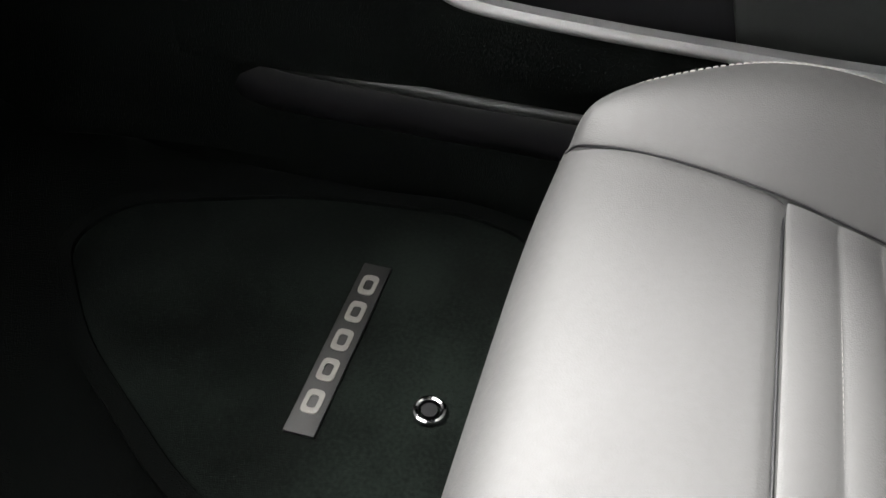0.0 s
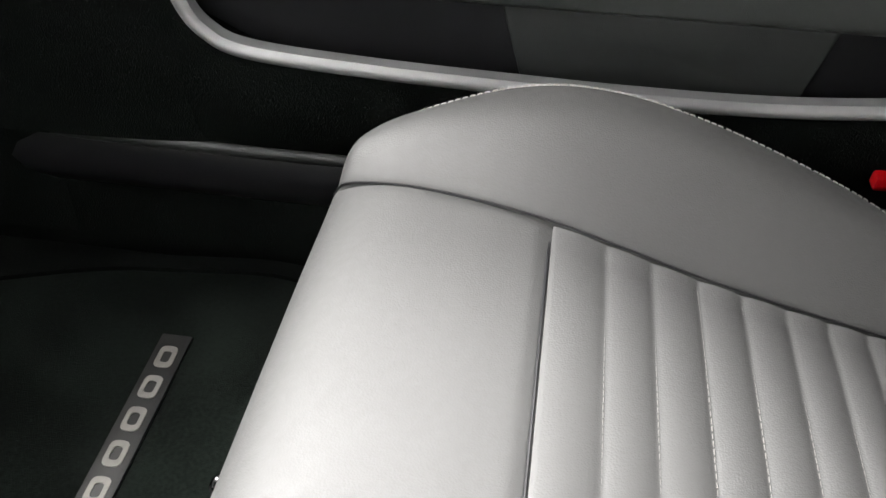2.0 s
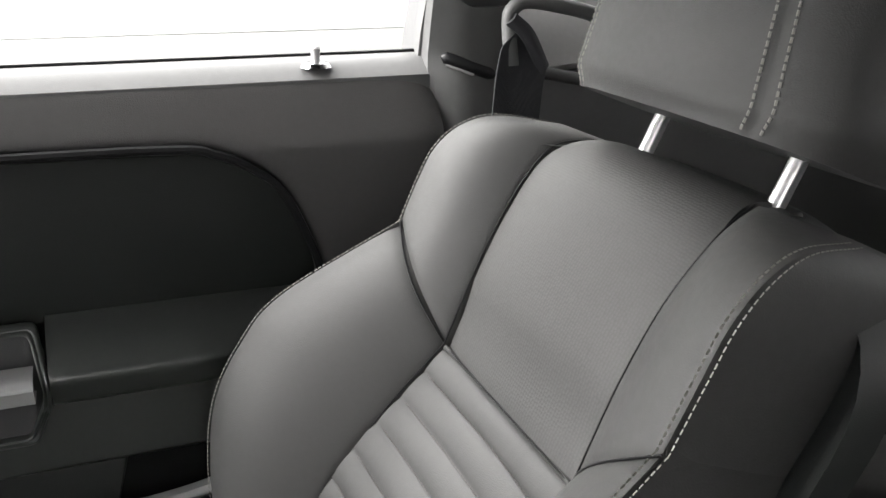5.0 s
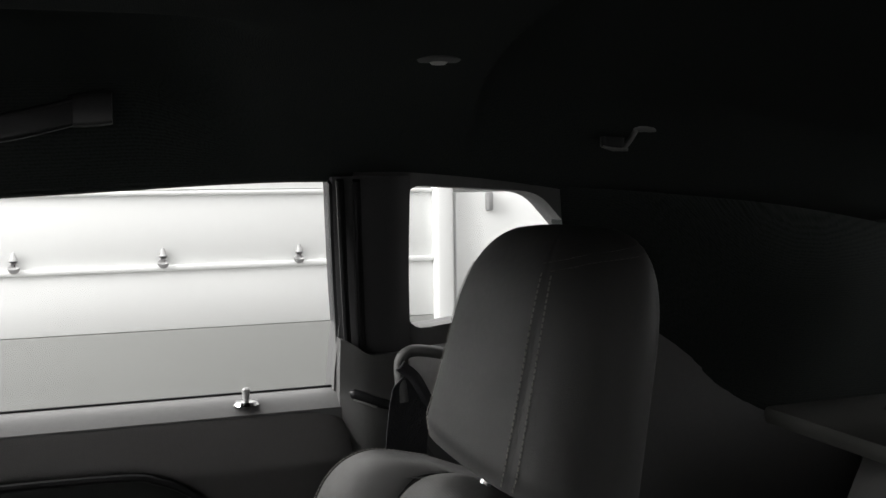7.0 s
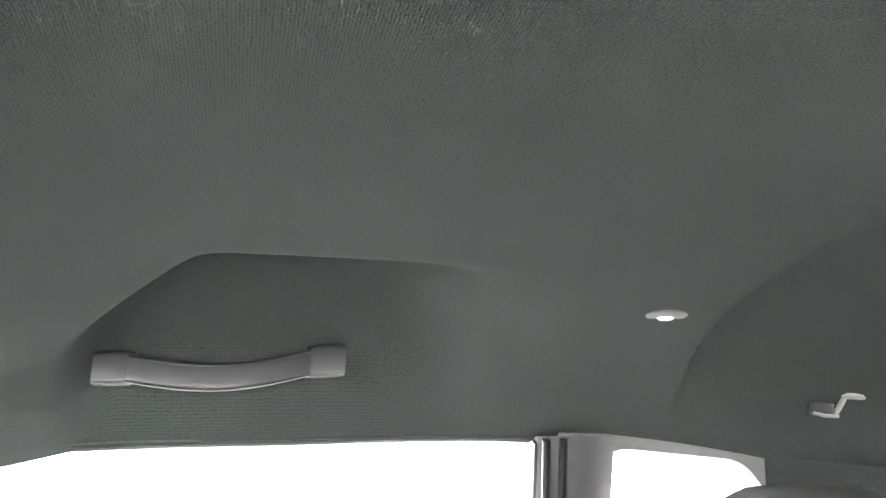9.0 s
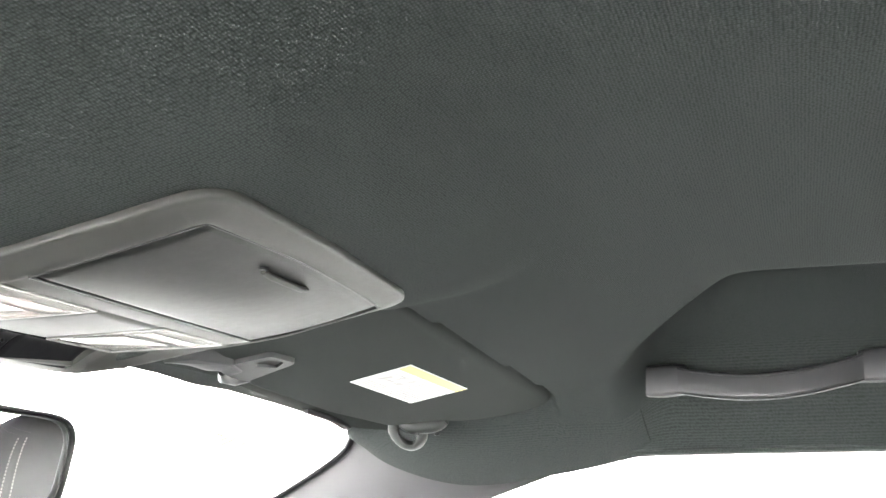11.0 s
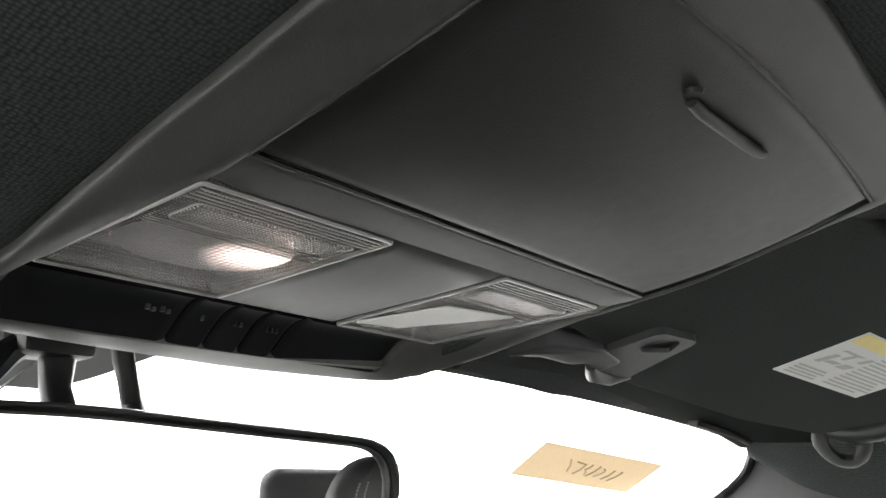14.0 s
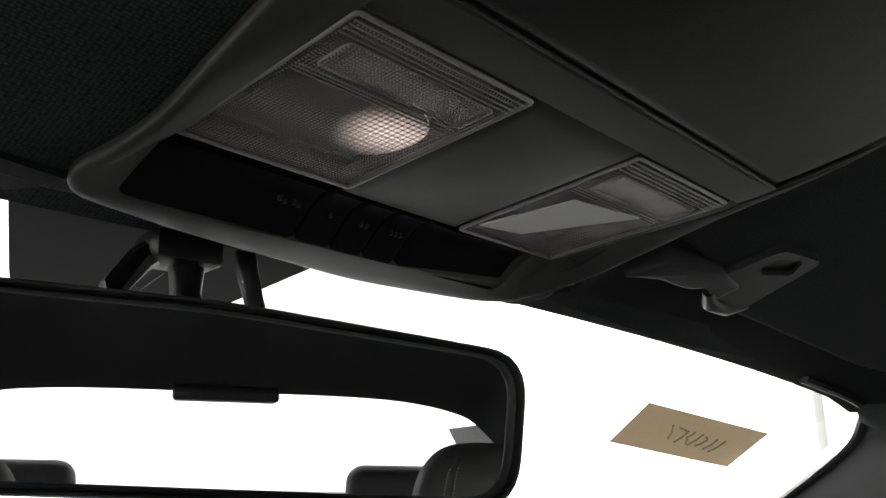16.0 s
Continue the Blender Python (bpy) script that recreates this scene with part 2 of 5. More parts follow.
# ---- mesh helpers ----
def empty(name, label, category, x=0, y=0, z=0, group="", kind=""):
    ob = new(name)
    ob.empty_display_size = 0.05
    ob.location = (x, y, z)
    return tagged(ob, label, category, group, kind)


def finish(name, bm, mat, smooth=True, angle=40):
    me = bpy.data.meshes.new(name)
    bmesh.ops.recalc_face_normals(bm, faces=bm.faces)
    bm.to_mesh(me)
    bm.free()
    me.materials.append(mat)
    if smooth:
        me.polygons.foreach_set("use_smooth", [True] * len(me.polygons))
        me.set_sharp_from_angle(angle=radians(angle))
    return me


def part(name, bm, mat, parent, label="", smooth=True, angle=40):
    """One mesh under a thing; its places are in the thing's own space."""
    ob = new(name, finish(name, bm, mat, smooth, angle))
    ob.parent = parent
    if label:
        ob["label"] = label
    return ob


def thing(name, bm, mat, label, category, group="", kind="", smooth=True, angle=40):
    return tagged(new(name, finish(name, bm, mat, smooth, angle)), label, category, group, kind)


def cr(pts, t):
    """A point of the smooth curve through pts, t from 0 to 1."""
    n = len(pts) - 1
    k = min(max(t, 0) * n, n - 1e-9)
    i = int(k)
    f = k - i
    p1, p2 = Vector(pts[i]), Vector(pts[i + 1])
    p0 = Vector(pts[i - 1]) if i else p1 * 2 - p2
    p3 = Vector(pts[i + 2]) if i + 2 <= n else p2 * 2 - p1
    return 0.5 * (2 * p1 + (p2 - p0) * f + (2 * p0 - 5 * p1 + 4 * p2 - p3) * f * f + (3 * p1 - p0 - 3 * p2 + p3) * f ** 3)


def sheet(fn, nu, nv, back=None, bm=None):
    """A surface fn(u, v); back: a shift that closes it into a slab."""
    bm = bm or bmesh.new()
    rows = [[bm.verts.new(fn(i / nu, j / nv)) for i in range(nu + 1)] for j in range(nv + 1)]
    for j in range(nv):
        for i in range(nu):
            bm.faces.new((rows[j][i], rows[j][i + 1], rows[j + 1][i + 1], rows[j + 1][i]))
    if back is not None:
        low = [[bm.verts.new(v.co + Vector(back)) for v in row] for row in rows]
        for j in range(nv):
            for i in range(nu):
                bm.faces.new((low[j][i], low[j + 1][i], low[j + 1][i + 1], low[j][i + 1]))
        for a, b in ((rows, low),):
            for i in range(nu):
                bm.faces.new((a[0][i], b[0][i], b[0][i + 1], a[0][i + 1]))
                bm.faces.new((a[-1][i], a[-1][i + 1], b[-1][i + 1], b[-1][i]))
            for j in range(nv):
                bm.faces.new((a[j][0], a[j + 1][0], b[j + 1][0], b[j][0]))
                bm.faces.new((a[j][-1], b[j][-1], b[j + 1][-1], a[j + 1][-1]))
    return bm


def box(x0, x1, y0, y1, z0, z1, bevel=0.0, seg=2, bm=None):
    bm = bm or bmesh.new()
    r = bmesh.ops.create_cube(bm, size=1, matrix=Matrix.Translation(((x0 + x1) / 2, (y0 + y1) / 2, (z0 + z1) / 2)) @ Matrix.Diagonal((x1 - x0, y1 - y0, z1 - z0, 1)))
    if bevel:
        edges = list({e for v in r["verts"] for e in v.link_edges})
        bmesh.ops.bevel(bm, geom=edges, offset=bevel, segments=seg, affect="EDGES", profile=0.5)
    return bm


def rounded(pts, r, n=5):
    """The outline pts with its corners rounded by r."""
    out = []
    for i, p in enumerate(pts):
        a, b, c = Vector(pts[i - 1]), Vector(p), Vector(pts[(i + 1) % len(pts)])
        rr = min(r, (a - b).length * 0.45, (c - b).length * 0.45)
        s, e = b + (a - b).normalized() * rr, b + (c - b).normalized() * rr
        for k in range(n + 1):
            f = k / n
            out.append(s * (1 - f) ** 2 + b * 2 * f * (1 - f) + e * f * f)
    return out


def prism(outline, place, depth, bevel=0.0, seg=2, bm=None):
    """An outline of 2D points carried into space by place(a, b, d) at d = 0 and d = depth, with its edges at d = 0 rounded."""
    bm = bm or bmesh.new()
    rings = []
    if bevel:
        for k in range(seg + 1):
            a = k / seg * math.pi / 2
            inset, d = bevel * (1 - math.sin(a)), bevel * (1 - math.cos(a))
            ring = []
            for i, p in enumerate(outline):
                t = (Vector(outline[(i + 1) % len(outline)]) - Vector(outline[i - 1]))
                nrm = Vector((t.y, -t.x)).normalized() if t.length else Vector((0, 0))
                ring.append(Vector(p) - nrm * inset * SIGN(outline))
            rings.append([bm.verts.new(place(q[0], q[1], d)) for q in ring])
    else:
        rings.append([bm.verts.new(place(p[0], p[1], 0)) for p in outline])
    rings.append([bm.verts.new(place(p[0], p[1], depth)) for p in outline])
    n = len(outline)
    for a, b in zip(rings, rings[1:]):
        for i in range(n):
            bm.faces.new((a[i], a[(i + 1) % n], b[(i + 1) % n], b[i]))
    for ring in (rings[0], rings[-1]):
        f = bm.faces.new(ring)
        bmesh.ops.triangulate(bm, faces=[f])
    return bm


def SIGN(o):
    return 1 if sum(o[i - 1][0] * o[i][1] - o[i][0] * o[i - 1][1] for i in range(len(o))) > 0 else -1


def ring_prism(outer, inner, place, depth, bm=None):
    """A frame between two outlines of equally many points."""
    bm = bm or bmesh.new()
    n = len(outer)
    v = [[bm.verts.new(place(p[0], p[1], d)) for p in o] for o, d in ((outer, 0), (inner, 0), (inner, depth), (outer, depth))]
    for a, b in ((0, 1), (1, 2), (2, 3), (3, 0)):
        for i in range(n):
            bm.faces.new((v[a][i], v[a][(i + 1) % n], v[b][(i + 1) % n], v[b][i]))
    return bm


def frame_ring(outer, inner, place, depth):
    """A frame between two outlines with rounded shoulders, a fine step and walls going in."""
    bm = bmesh.new()
    rings = []
    for k, d in ((0.0, 0.008), (0.0, 0.0030), (0.08, 0.0010), (0.20, 0.0), (0.36, 0.0004), (0.46, 0.0022), (0.56, 0.0028), (0.66, 0.0016), (0.80, 0.0008), (0.94, 0.0016), (1.0, 0.0035), (1.0, depth)):
        rings.append([bm.verts.new(place(p[0] + (q[0] - p[0]) * k, p[1] + (q[1] - p[1]) * k, d)) for p, q in zip(outer, inner)])
    n = len(rings[0])
    for r, q in zip(rings, rings[1:]):
        for i in range(n):
            bm.faces.new((r[i], r[(i + 1) % n], q[(i + 1) % n], q[i]))
    bmesh.ops.recalc_face_normals(bm, faces=bm.faces)
    return bm


def tube(pts, r, n=8, bm=None, flat=1.0, up=(0, 0, 1), cap=True):
    """A bar along pts; flat squeezes it across up."""
    bm = bm or bmesh.new()
    rings = []
    m = len(pts)
    for i, p in enumerate(pts):
        t = (Vector(pts[min(i + 1, m - 1)]) - Vector(pts[max(i - 1, 0)])).normalized()
        a = t.cross(Vector(up))
        a = a.normalized() if a.length > 1e-4 else t.orthogonal().normalized()
        b = t.cross(a).normalized()
        rad = r[i] if isinstance(r, (list, tuple)) else r
        rings.append([bm.verts.new(Vector(p) + a * math.cos(q) * rad * flat + b * math.sin(q) * rad) for q in (2 * math.pi * k / n for k in range(n))])
    for x, y in zip(rings, rings[1:]):
        for k in range(n):
            bm.faces.new((x[k], x[(k + 1) % n], y[(k + 1) % n], y[k]))
    if cap:
        bm.faces.new(rings[0])
        bm.faces.new(rings[-1])
    return bm


def stitches(pts, lift, pitch=0.0052, size=0.0007, bm=None, tall=1.0):
    """Short thread ends along a smooth line; lift is the way out of the cloth."""
    bm = bm or bmesh.new()
    dense = [cr(pts, i / 700) for i in range(701)]
    run, nxt, last = 0.0, 0.0, dense[0]
    for p in dense[1:]:
        run += (p - last).length
        if run >= nxt:
            t = (p - last).normalized()
            w = Vector(lift).normalized()
            s = t.cross(w).normalized()
            c = p + w * size * 0.5
            h = pitch * 0.34
            vs = [bm.verts.new(c + t * h * a + s * size * b + w * size * d * tall) for a in (-1, 1) for b, d in ((-1, -1), (0, 1), (1, -1))]
            for f in ((0, 1, 4, 3), (1, 2, 5, 4), (0, 2, 1), (3, 4, 5)):
                bm.faces.new([vs[k] for k in f])
            nxt += pitch
        last = p
    return bm


def smooth_step(a, b, x):
    t = min(max((x - a) / (b - a), 0), 1)
    return t * t * (3 - 2 * t)



# ---- the car's shell: heights of the roof lining ----
RAIL_Y = 0.62


def table(xs, ys, x):
    return float(np.interp(x, xs, ys))


def soft_table(xs, ys, x):
    """A smooth line through the table's points."""
    x = min(max(x, xs[0]), xs[-1])
    i = max(k for k in range(len(xs) - 1) if xs[k] <= x)
    def slope(k):
        a, b = max(k - 1, 0), min(k + 1, len(xs) - 1)
        return (ys[b] - ys[a]) / (xs[b] - xs[a])
    h = xs[i + 1] - xs[i]
    t = (x - xs[i]) / h
    return (2 * t ** 3 - 3 * t * t + 1) * ys[i] + (t ** 3 - 2 * t * t + t) * h * slope(i) + (3 * t * t - 2 * t ** 3) * ys[i + 1] + (t ** 3 - t * t) * h * slope(i + 1)


def roof_mid(x):
    return soft_table((-0.14, -0.09, 0.0, 0.13, 0.3, 0.8, 1.25, 1.46), (1.282, 1.293, 1.315, 1.343, 1.374, 1.372, 1.335, 1.285), x)


def roof_edge(x):
    return soft_table((-0.14, -0.06, 0.03, 0.1, 0.2, 0.4, 0.67, 1.0, 1.25, 1.46), (1.262, 1.25, 1.235, 1.235, 1.245, 1.256, 1.267, 1.25, 1.225, 1.19), x)


CON_TURN = 0.065  # the console sits slightly turned about the upright


def con_z(x, y=0.0):
    """Height of the overhead console's underside, in its own axes."""
    return soft_table((-0.11, -0.080, -0.062, -0.053, 0.028, 0.0455, 0.132, 0.16), (1.2715, 1.2750, 1.2868, 1.2885, 1.2930, 1.2950, 1.3165, 1.3245), x)


def con_side(x, y=0.0):
    """Height of the console's outer edge, which rises straight from front to back."""
    return max(1.273 + 0.2043 * (x + 0.09), 1.2738)


def visor_plane(x, y):
    """Height of the folded sun visor's underside."""
    return 1.2915 + 0.27 * x - 0.085 * (y - 0.32) - 0.35 * max(0, y - 0.45) ** 2


def roof(x, y):
    p = 5 + 4 * (1 - smooth_step(0.05, 0.3, x))
    m, e = roof_mid(x), roof_edge(x)
    z = m - (m - e) * (abs(y) / RAIL_Y) ** p
    ya = abs(y)
    cx, cy = x + CON_TURN * y, abs(y - CON_TURN * x)
    ring = (1 - smooth_step(0.116, 0.23, cy)) * (1 - smooth_step(0.155, 0.26, cx)) * (1 - smooth_step(0.104, 0.092, cy) * smooth_step(0.135, 0.120, cx))
    z -= max(z - con_side(max(cx, -0.10)) - 0.004, 0) * ring * smooth_step(-0.122, -0.098, cx)
    if y > 0.1 and x < 0.40:
        edge = table((0.11, 0.30, 0.46, 0.574), (0.108, 0.111, 0.117, 0.126), ya)
        d = x - edge
        w = smooth_step(0.115, 0.17, ya) * (1 - smooth_step(0.53, 0.60, ya))
        if d >= 0:
            z -= max(z - (visor_plane(edge, ya) - 0.001 + 0.22 * d), 0) * (1 - smooth_step(0.03, 0.17, d)) * w
        else:
            z += max(visor_plane(x, ya) + 0.024 - z, 0) * w * smooth_step(0, -0.010, d)
    front = 0.207 + 0.105 * (1 - smooth_step(0.33, 0.56, ya))
    s = 1.25 * smooth_step(front - 0.026, front + 0.038, x) * (1 - smooth_step(0.47, 0.62, x)) * smooth_step(0.290, 0.425, ya)
    back_step = 0.735 + 0.22 * max(ya - 0.1, 0) ** 1.3
    return z + 0.050 * s * (1 - smooth_step(0.56, RAIL_Y, ya)) + 0.028 * smooth_step(back_step, back_step + 0.012, x) * (1 - smooth_step(0.50, 0.60, ya))


headliner = thing("ceiling", sheet(lambda u, v: Vector((-0.13 + 1.58 * v, RAIL_Y * (2 * u - 1), roof(-0.13 + 1.58 * v, RAIL_Y * (2 * u - 1)))), 160, 316, back=(0, 0, 0.06)), HEADLINER,
                  "dark grey woven fabric headliner with moulded handle recess", "headliner", kind="structure")


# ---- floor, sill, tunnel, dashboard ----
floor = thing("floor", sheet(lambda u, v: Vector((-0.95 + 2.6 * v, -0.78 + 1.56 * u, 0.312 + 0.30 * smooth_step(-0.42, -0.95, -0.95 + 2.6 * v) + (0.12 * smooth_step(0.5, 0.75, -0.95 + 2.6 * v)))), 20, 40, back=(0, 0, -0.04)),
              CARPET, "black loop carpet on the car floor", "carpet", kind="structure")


def mat_place(a, b, d):
    return Vector((a, b, 0.330 - d))


MAT_OUT = rounded([(0.03, 0.25), (0.03, 0.70), (-0.06, 0.725), (-0.24, 0.705), (-0.42, 0.640), (-0.455, 0.560), (-0.36, 0.440), (-0.20, 0.325)], 0.05)
MAT_IN = rounded([(0.012, 0.268), (0.012, 0.685), (-0.064, 0.706), (-0.235, 0.687), (-0.408, 0.625), (-0.437, 0.558), (-0.352, 0.455), (-0.195, 0.343)], 0.045)
floor_mat = empty("floor_mat", "black carpet floor mat with bound edge and badge", "floor mat")
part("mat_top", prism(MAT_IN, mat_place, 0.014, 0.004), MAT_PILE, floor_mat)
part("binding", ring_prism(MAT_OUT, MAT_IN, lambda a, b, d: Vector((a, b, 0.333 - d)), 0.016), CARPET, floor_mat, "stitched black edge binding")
plate = part("badge", box(-0.143, -0.115, 0.412, 0.610, 0.3295, 0.3335, 0.0012), BADGE, floor_mat, "grey badge plate with five pale shapes")
for k in range(5):
    y0 = 0.432 + k * 0.0345
    o = rounded([(-0.137, y0), (-0.121, y0), (-0.121, y0 + 0.025), (-0.137, y0 + 0.025)], 0.006, 3)
    i = rounded([(-0.133, y0 + 0.006), (-0.125, y0 + 0.006), (-0.125, y0 + 0.019), (-0.133, y0 + 0.019)], 0.003, 3)
    part("badge_shape", ring_prism(o, i, lambda a, b, d: Vector((a, b, 0.3344 - d)), 0.001), BADGE_SHAPE, plate)
anchor = part("mat_anchor", tube([(-0.033 + 0.012 * math.cos(a), 0.464 + 0.012 * math.sin(a), 0.333) for a in (2 * math.pi * k / 24 for k in range(25))], 0.0028, 8), CHROME, floor_mat, "chrome ring anchor")
part("anchor_core", tube([(-0.033, 0.464, 0.325), (-0.033, 0.464, 0.334)], 0.007, 14), PLASTIC_BLACK, anchor)

sill = empty("door_sill", "black plastic door sill trim", "sill", kind="structure")
part("sill_cover", tube([(-0.50 + 1.35 * k / 12, 0.745, 0.425) for k in range(13)], 0.034, 14, flat=0.55), PLASTIC_BLACK, sill)
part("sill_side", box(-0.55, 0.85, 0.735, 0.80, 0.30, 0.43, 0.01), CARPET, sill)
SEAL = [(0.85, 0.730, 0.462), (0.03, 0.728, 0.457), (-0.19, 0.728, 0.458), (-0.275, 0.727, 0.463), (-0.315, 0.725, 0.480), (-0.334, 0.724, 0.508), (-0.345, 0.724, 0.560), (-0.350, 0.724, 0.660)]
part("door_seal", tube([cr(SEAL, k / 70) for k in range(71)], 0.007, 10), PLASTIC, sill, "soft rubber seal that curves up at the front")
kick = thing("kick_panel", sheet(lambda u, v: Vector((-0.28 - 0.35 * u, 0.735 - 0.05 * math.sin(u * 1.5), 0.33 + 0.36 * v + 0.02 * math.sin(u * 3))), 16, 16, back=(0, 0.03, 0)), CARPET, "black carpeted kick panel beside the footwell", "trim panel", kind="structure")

tunnel = empty("centre_console", "black plastic centre console between the seats", "console")
part("body", box(-0.75, 0.62, -0.115, 0.115, 0.31, 0.52, 0.03, 3), PLASTIC, tunnel)
part("lid", box(0.22, 0.56, -0.105, 0.105, 0.525, 0.565, 0.02, 3), LEATHER, tunnel, "padded black armrest lid")

dash = empty("dashboard", "black soft plastic dashboard", "dashboard")
part("body", sheet(lambda u, v: Vector(cr([(-0.95, 0, 0.93), (-0.60, 0, 0.945), (-0.45, 0, 0.925), (-0.395, 0, 0.86), (-0.40, 0, 0.76), (-0.44, 0, 0.66), (-0.52, 0, 0.585), (-0.70, 0, 0.56)], v)) + Vector((0, 0.72 * (2 * u - 1), 0)), 20, 40, back=(-0.10, 0, 0.02)), PLASTIC, dash)
part("glovebox_door", sheet(lambda u, v: Vector((-0.407 - 0.035 * v - 0.03 * v * v, 0.16 + 0.44 * u, 0.75 - 0.11 * v)), 6, 6, back=(-0.02, 0, 0)), PLASTIC_SOFT, dash)

left_door = empty("door_2", "dark plastic driver door lining", "car door", kind="structure")
part("lining", box(-0.52, 0.712, -0.76, -0.715, 0.42, 1.0, 0.012, 3), PLASTIC_SOFT, left_door)
part("armrest", box(-0.40, 0.55, -0.735, -0.665, 0.70, 0.785, 0.025, 4), PLASTIC_SOFT, left_door)
left_sill = thing("door_sill_left", box(-0.60, 0.85, -0.80, -0.735, 0.28, 0.45, 0.015), PLASTIC, "black plastic door sill trim", "sill", kind="structure")
thing("bulkhead", box(-1.0, -0.93, -0.78, 0.78, 0.30, 0.95), CARPET, "black carpeted bulkhead", "bulkhead", kind="structure")
for y in (0.76, -0.79):
    thing("body_side", box(-1.0, -0.50, y, y + 0.03, 0.30, 0.99), CARPET, "black trimmed body side", "body side", kind="structure")
    thing("body_side", box(0.86, 2.0, y, y + 0.03, 0.30, 0.99), CARPET, "black trimmed body side", "body side", kind="structure")
thing("rear_bulkhead", box(1.5, 1.56, -0.78, 0.78, 0.30, 0.94), CARPET, "black carpeted rear bulkhead", "bulkhead", kind="structure")

# ---- screens, windows, pillars ----
def windscreen_at(u, v):
    y = 0.66 * (2 * u - 1)
    a = Vector((-0.105 - 0.045 * (y / 0.62) ** 2, y * 0.95, 1.305 - 0.036 * (y / 0.62) ** 2))
    b = Vector((-0.98 + 0.16 * (y / 0.66) ** 2, y * 1.08, 0.93))
    return a.lerp(b, v) + Vector((0, 0, 0.065 * math.sin(math.pi * v)))


glass_front = thing("window_1", sheet(windscreen_at, 24, 24, back=(0, 0, 0.004)), GLASS, "clear curved windscreen", "windscreen", kind="structure")
glass_front.visible_shadow = False
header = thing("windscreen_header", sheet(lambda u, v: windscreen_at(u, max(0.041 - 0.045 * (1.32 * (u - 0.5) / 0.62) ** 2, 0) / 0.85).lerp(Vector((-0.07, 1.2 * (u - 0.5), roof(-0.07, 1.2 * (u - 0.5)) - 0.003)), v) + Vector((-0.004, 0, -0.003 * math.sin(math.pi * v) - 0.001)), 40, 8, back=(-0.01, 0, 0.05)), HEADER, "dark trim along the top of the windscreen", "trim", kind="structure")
def frit_fn(u, v):
    narrow = v + 0.9 * max(v - 0.7, 0) ** 2 / 0.3
    y = -0.118 + 0.040 * narrow + (0.152 - 0.068 * narrow) * u
    return windscreen_at(0.5 + y / 1.30, 0.040 + 0.115 * v) + Vector((0, 0, -0.003))


frit = thing("windscreen_band", sheet(frit_fn, 16, 12, back=(0, 0, 0.0015)), FRIT, "black printed band behind the mirror mount", "screen band", kind="structure")


SCREEN_SIDE = [(-0.150, 0.640, 1.257), (-0.185, 0.662, 1.228), (-0.31, 0.686, 1.160), (-0.50, 0.695, 1.070), (-0.72, 0.70, 0.96)]


def pillar_a(side):
    def fn(u, v):
        f = cr(SCREEN_SIDE, v)
        r = cr([(0.095, 0.652, 1.218), (-0.12, 0.690, 1.135), (-0.30, 0.715, 1.055), (-0.46, 0.735, 0.98)], v)
        p = f.lerp(r, u) + Vector((0, -0.008 * math.sin(math.pi * u), 0.004 * math.sin(math.pi * u)))
        return Vector((p.x, p.y * side, p.z))
    return sheet(fn, 12, 24, back=(-0.01, 0.05 * side, 0.03))


for side in (1, -1):
    thing("a_pillar", pillar_a(side), PILLAR, "dark grey plastic windscreen pillar trim", "pillar trim", kind="structure")
    edge = [(-0.132, 0.48, 1.2775), (-0.133, 0.56, 1.2705), (-0.140, 0.61, 1.2650)] + [(a - 0.002, b - 0.004, c) for a, b, c in SCREEN_SIDE]
    thing("screen_edge", tube([cr([(a, side * b, c) for a, b, c in edge], k / 60) for k in range(61)], 0.0045, 8), PLASTIC_BLACK, "black printed edge of the windscreen", "screen band", kind="structure")
    def corner(u, v):
        x = -0.152 + 0.36 * v
        low = cr([(-0.155, 0.640, 1.254), (-0.095, 0.643, 1.221), (0.00, 0.643, 1.204), (0.11, 0.640, 1.221), (0.22, 0.627, 1.2480)], v)
        top = Vector((max(x, -0.135), 0.585, (roof(x, 0.585) if x > -0.13 else roof(-0.13, 0.585)) + 0.002))
        p = top.lerp(low, u) + Vector((0, -0.004 * math.sin(math.pi * u), -0.006 * math.sin(math.pi * u)))
        return Vector((p.x, side * p.y, p.z))
    thing("headliner_corner", sheet(corner, 12, 40, back=(0, 0.01 * side, 0.03)), HEADLINER, "dark headliner fabric wrapped round the screen corner", "headliner", kind="structure")


def side_point(x, z):
    """On the side glass, which leans in towards the roof."""
    return 0.735 - 0.115 * (z - 1.012) / 0.25 + 0.01 * math.sin(math.pi * min(max((z - 1.012) / 0.25, 0), 1))


def door_glass(side):
    def fn(u, v):
        z = 1.0 + 0.265 * v
        x0, x1 = table((0, 1), (-0.46, 0.08), v), table((0, 1), (0.715, 0.675), v)
        x = x0 + (x1 - x0) * u
        return Vector((x, side * (side_point(x, z) + 0.006), z))
    return sheet(fn, 16, 10, back=(0, 0.004 * side, 0))


def rail(side):
    def fn(u, v):
        x = -0.02 + 1.47 * v
        e = roof_edge(x)
        return Vector((x, side * (RAIL_Y - 0.004 + 0.055 * u), e + 0.003 - 0.005 * math.sin(math.pi * u)))
    return sheet(fn, 6, 40, back=(0, 0.005 * side, 0.06))


